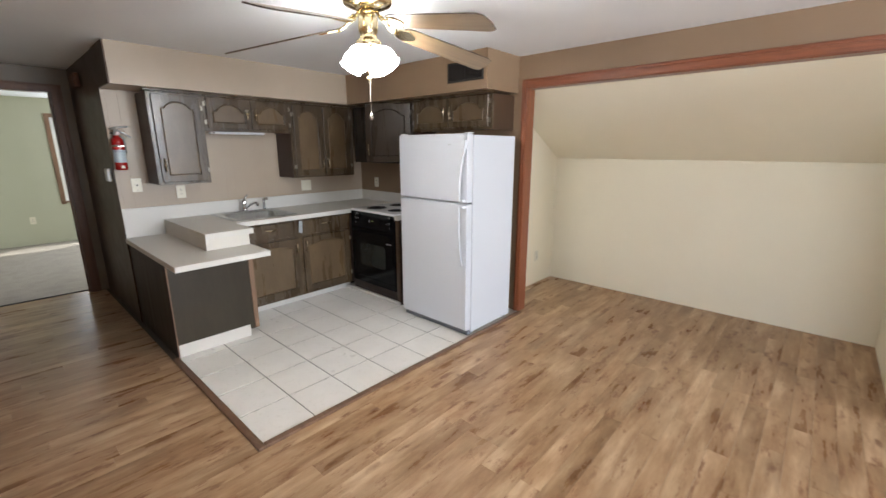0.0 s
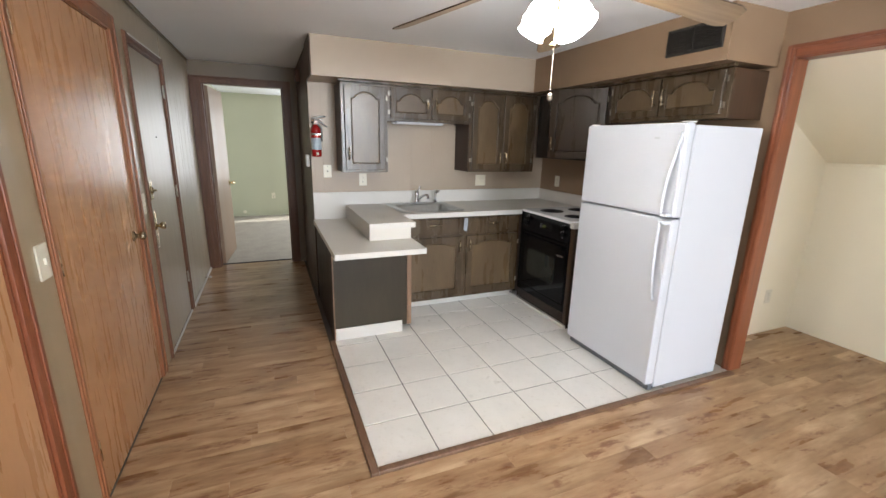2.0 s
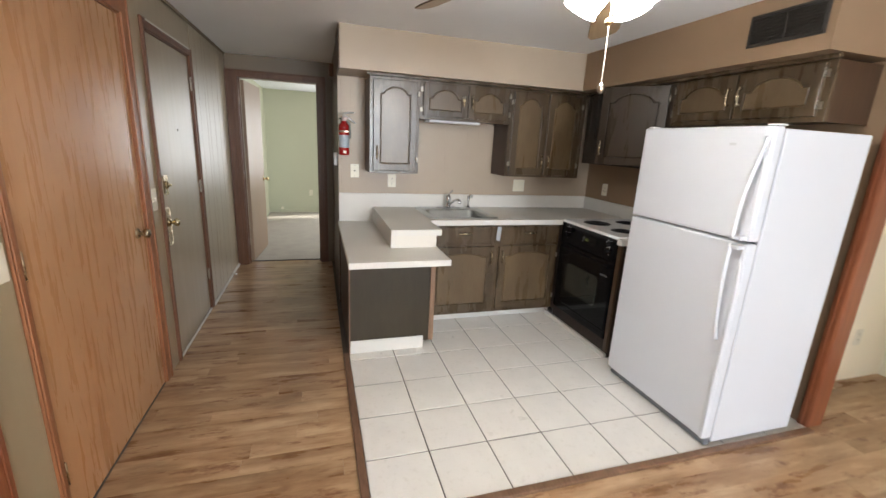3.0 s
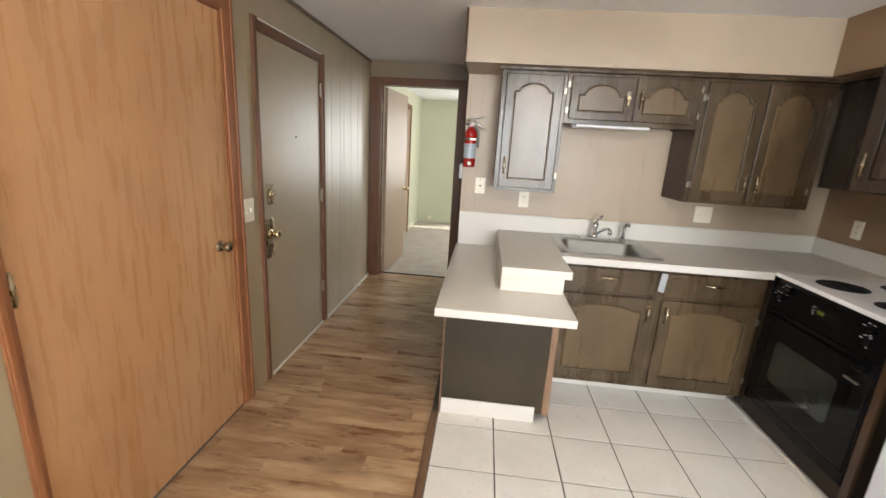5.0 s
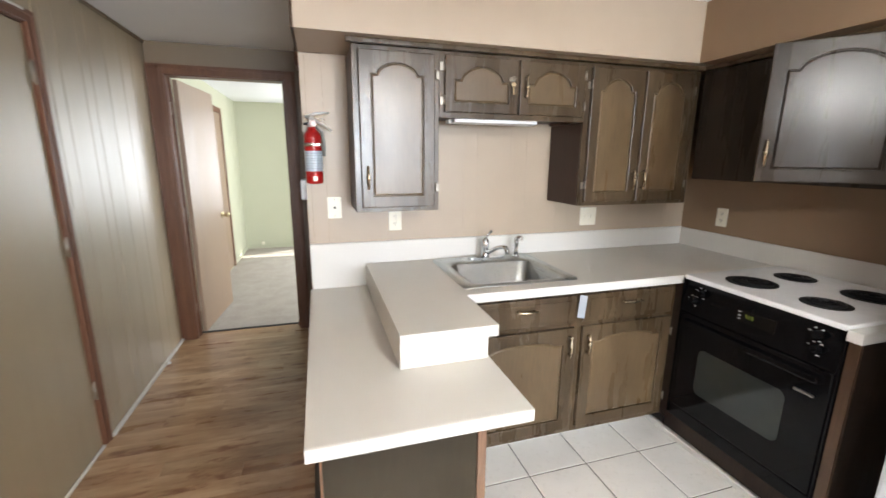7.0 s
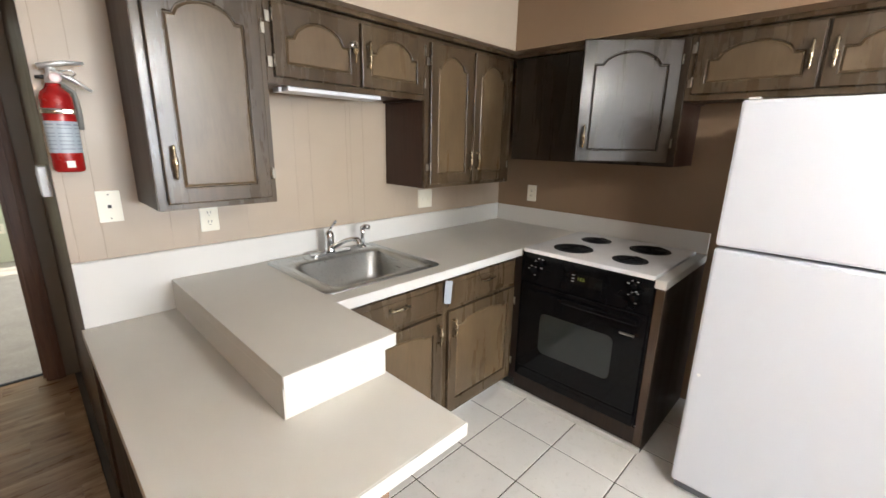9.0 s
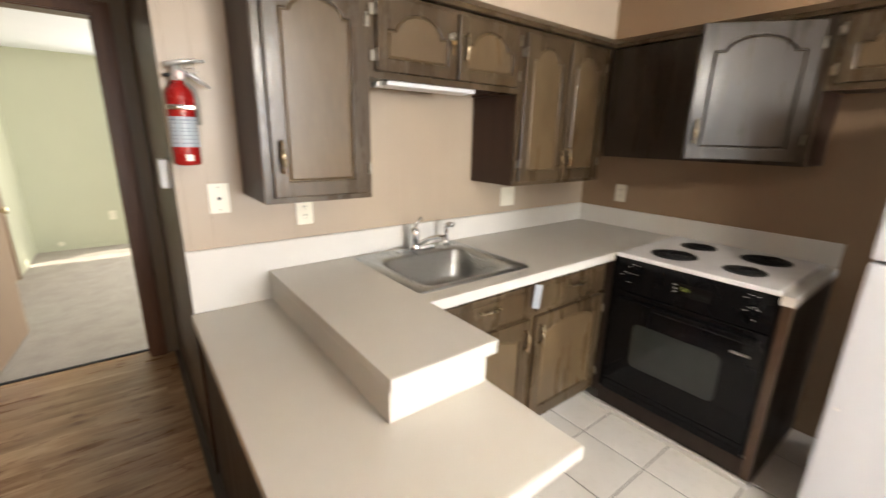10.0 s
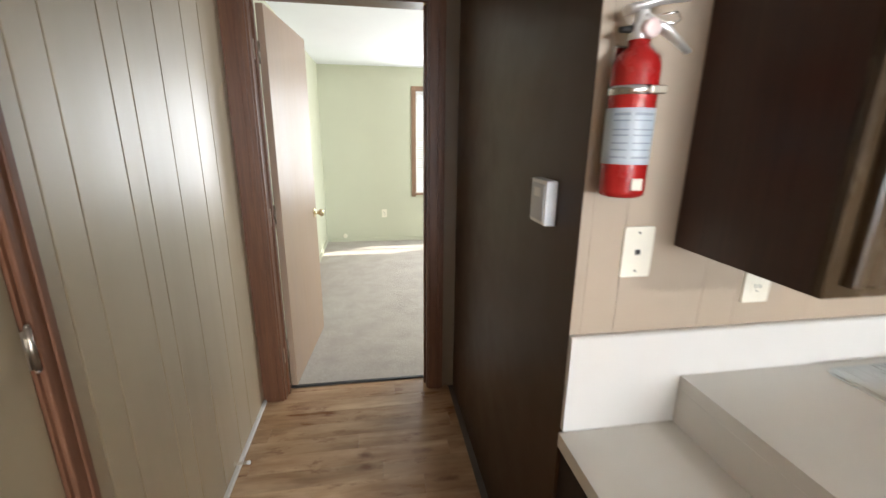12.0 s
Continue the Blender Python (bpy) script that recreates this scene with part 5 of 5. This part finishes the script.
part("seal_sticker", boxes((EXX - 0.008, EXX + 0.014, EXY - 0.0455, EXY - 0.0425, 1.378, 1.40), bevel=0.001), "ivory", fe)
part("valve", lathe(bmesh.new(), [(0.017, 1.64), (0.019, 1.645), (0.019, 1.665), (0.013, 1.672), (0.013, 1.69)], at, 16), "alloy", fe)
gm = Matrix.Translation((EXX + 0.006, EXY - 0.016, 1.658)) @ Matrix.Rotation(radians(90), 4, "X")
part("gauge", lathe(bmesh.new(), [(0.016, 0), (0.016, 0.012), (0.013, 0.014), (0.004, 0.0142)], gm, 18), "gauge", fe)


def lever(a, b, w, t):
    bm = bmesh.new()
    tube(bm, [a, ((a[0] + b[0]) / 2, (a[1] + b[1]) / 2, (a[2] + b[2]) / 2 + 0.006), b], [t, t * 0.9, t * 0.5], 8)
    bm.transform(Matrix.Translation(a) @ Matrix.Diagonal((1, w, 1, 1)) @ Matrix.Translation([-q for q in a]))
    return bm


part("top_lever", lever((EXX - 0.03, EXY, 1.69), (EXX + 0.085, EXY - 0.005, 1.712), 1.8, 0.0085), "alloy", fe)
part("carry_handle", lever((EXX - 0.0, EXY, 1.682), (EXX + 0.095, EXY - 0.005, 1.625), 1.8, 0.0085), "alloy", fe)
part("pull_pin", tube(bmesh.new(), [(EXX + 0.02, EXY - 0.02, 1.68), (EXX + 0.05, EXY - 0.024, 1.685), (EXX + 0.06, EXY - 0.022, 1.675), (EXX + 0.05, EXY - 0.02, 1.667), (EXX + 0.02, EXY - 0.018, 1.672)], 0.0018, 6), "chrome", fe)
part("nozzle", tube(bmesh.new(), [(EXX - 0.015, EXY, 1.66), (EXX - 0.04, EXY, 1.658)], [0.007, 0.005], 10), "dark", fe)
part("hose", tube(bmesh.new(), [(EXX + 0.015, EXY + 0.012, 1.65), (EXX + 0.05, EXY + 0.02, 1.62), (EXX + 0.055, EXY + 0.025, 1.56), (EXX + 0.052, EXY + 0.025, 1.50)], [0.006, 0.007, 0.008, 0.009], 10), "hose_grey", fe)

# thermostat on the hall side
th = thing("thermostat", (HX, 4.66, 1.32), "white wall thermostat on the dark hall panelling", "thermostat")
part("case", boxes((HX - 0.03, HX - 0.0005, 4.61, 4.71, 1.262, 1.372), bevel=0.005), "white_plastic", th)
part("face", boxes((HX - 0.0325, HX - 0.0305, 4.62, 4.70, 1.272, 1.362), bevel=0.001), "label_grey", th)
part("screen", boxes((HX - 0.0335, HX - 0.0327, 4.64, 4.68, 1.33, 1.352)), "white_plastic", th)

# chime box high on the hall side
ch = thing("door_chime", (HX, 5.33, 2.145), "small brown door chime box high on the dark hall wall", "door chime")
part("case", boxes((HX - 0.04, HX - 0.0005, 5.24, 5.42, 2.085, 2.205), bevel=0.006), "brown_trim", ch)
part("front_panel", boxes((HX - 0.045, HX - 0.0405, 5.252, 5.408, 2.097, 2.193), bevel=0.002), "brown_trim", ch)

# spring door stop near the floor
ds = thing("door_stop", (LX, 5.33, 0.05), "small spring door stop near the hall floor", "door stop")
pts = [(LX + 0.006 + 0.055 * i / 96, 5.33 + 0.006 * math.cos(i * 0.7), 0.05 + 0.006 * math.sin(i * 0.7)) for i in range(97)]
part("spring", tube(bmesh.new(), pts, 0.0014, 5), "nickel", ds)
part("base", lathe(bmesh.new(), [(0.012, 0), (0.010, 0.006), (0.006, 0.007)], turn_x(LX + 0.0005, 5.33, 0.05), 12), "nickel", ds)
part("tip", lathe(bmesh.new(), [(0.008, 0), (0.009, 0.01), (0.006, 0.014)], turn_x(LX + 0.06, 5.33, 0.05), 12), "white_plastic", ds)
# round chime-like stop on the bedroom floor corner
bs2 = thing("floor_socket", (0.05, 9.44, 0.06), "small round ivory fitting low on the bedroom wall", "fitting")
part("disc", lathe(bmesh.new(), [(0.03, 0), (0.03, 0.012), (0.024, 0.018)], Matrix.Translation((0.05, BY1 - 0.0125, 0.09)) @ Matrix.Rotation(radians(90), 4, "X"), 16), "ivory", bs2)

# ---- floor pieces ----


def piece_mesh(name, material, chamfer):
    """A unit piece, 1 by 1, whose top edge is chamfered; scaled per object."""
    bm = bmesh.new()
    c = chamfer
    low = [bm.verts.new((x, y, -1)) for x, y in ((-.5, -.5), (.5, -.5), (.5, .5), (-.5, .5))]
    mid = [bm.verts.new((x, y, -0.2)) for x, y in ((-.5, -.5), (.5, -.5), (.5, .5), (-.5, .5))]
    top = [bm.verts.new((x * (1 - 2 * c[0]), y * (1 - 2 * c[1]), 0)) for x, y in ((-.5, -.5), (.5, -.5), (.5, .5), (-.5, .5))]
    for r0, r1 in ((low, mid), (mid, top)):
        for k in range(4):
            bm.faces.new((r0[k], r0[(k + 1) % 4], r1[(k + 1) % 4], r1[k]))
    bm.faces.new(top)
    bmesh.ops.recalc_face_normals(bm, faces=bm.faces[:])
    me = bpy.data.meshes.new(name)
    bm.to_mesh(me)
    bm.free()
    me.materials.append(M[material])
    return me


tile_floor = structure("floor_tiles", boxes((0.925, RX, 2.08, SY, -0.0075, 0.0)), "grout", "off-white square ceramic tiles with brown grout", "floor")
me = piece_mesh("tile", "tile", (0.008, 0.008))
G = 0.007
xs = [0.925] + [1.243 + 0.3155 * k for k in range(7)] + [RX]
ys = [2.08] + [2.402 + 0.3215 * k for k in range(5)]
for y, y2 in zip(ys, ys[1:] + [4.01]):
    for x, x2 in zip(xs, xs[1:]):
        ob = new("tile", me)
        ob.parent = tile_floor
        ob.scale = (x2 - x - G, y2 - y - G, 0.008)
        ob.location = ((x + x2) / 2, (y + y2) / 2, 0.004 + random.uniform(-0.0006, 0.0006))

plank_floor = structure("floor_planks", boxes((LX, NX, BACK, 2.04, -0.0079, -0.005), (LX, 0.885, 2.04, 5.963, -0.0079, -0.005)), "dark", "rustic brown wood-look vinyl planks", "floor")
me = piece_mesh("plank", "plank", (0.0003, 0.003))
W = 0.102
rest = bmesh.new()
y = BACK
row = 0
while y < 5.963:
    y2 = min(y + W, 5.963)
    spans = []
    if y2 <= 2.04 + 1e-6:
        spans.append((LX, NX if NY0 < y2 else RX))
    elif y < 2.04:
        y2 = 2.04
        spans.append((LX, NX))
    else:
        spans.append((LX, 0.885))
        if y < NY1:
            spans.append((RX - 0.02, NX))
    for a, b in spans:
        x = a - random.uniform(0.0, 0.9)
        while x < b:
            x2 = x + random.choice((0.75, 0.92, 1.22))
            p, q = max(x, a), min(x2, b)
            if q - p > 0.02:
                if y > -1.0:
                    ob = new("plank", me)
                    ob.parent = plank_floor
                    ob.scale = (q - p - 0.0003, y2 - y - 0.0003, 0.005)
                    ob.location = ((p + q) / 2, (y + y2) / 2, 0.0)
                else:
                    box(rest, p, q - 0.001, y, y2 - 0.001, -0.005, 0)
            x = x2
    y = y2
far = link("planks", rest, "plank")
far.parent = plank_floor
far["kind"] = "stuff"
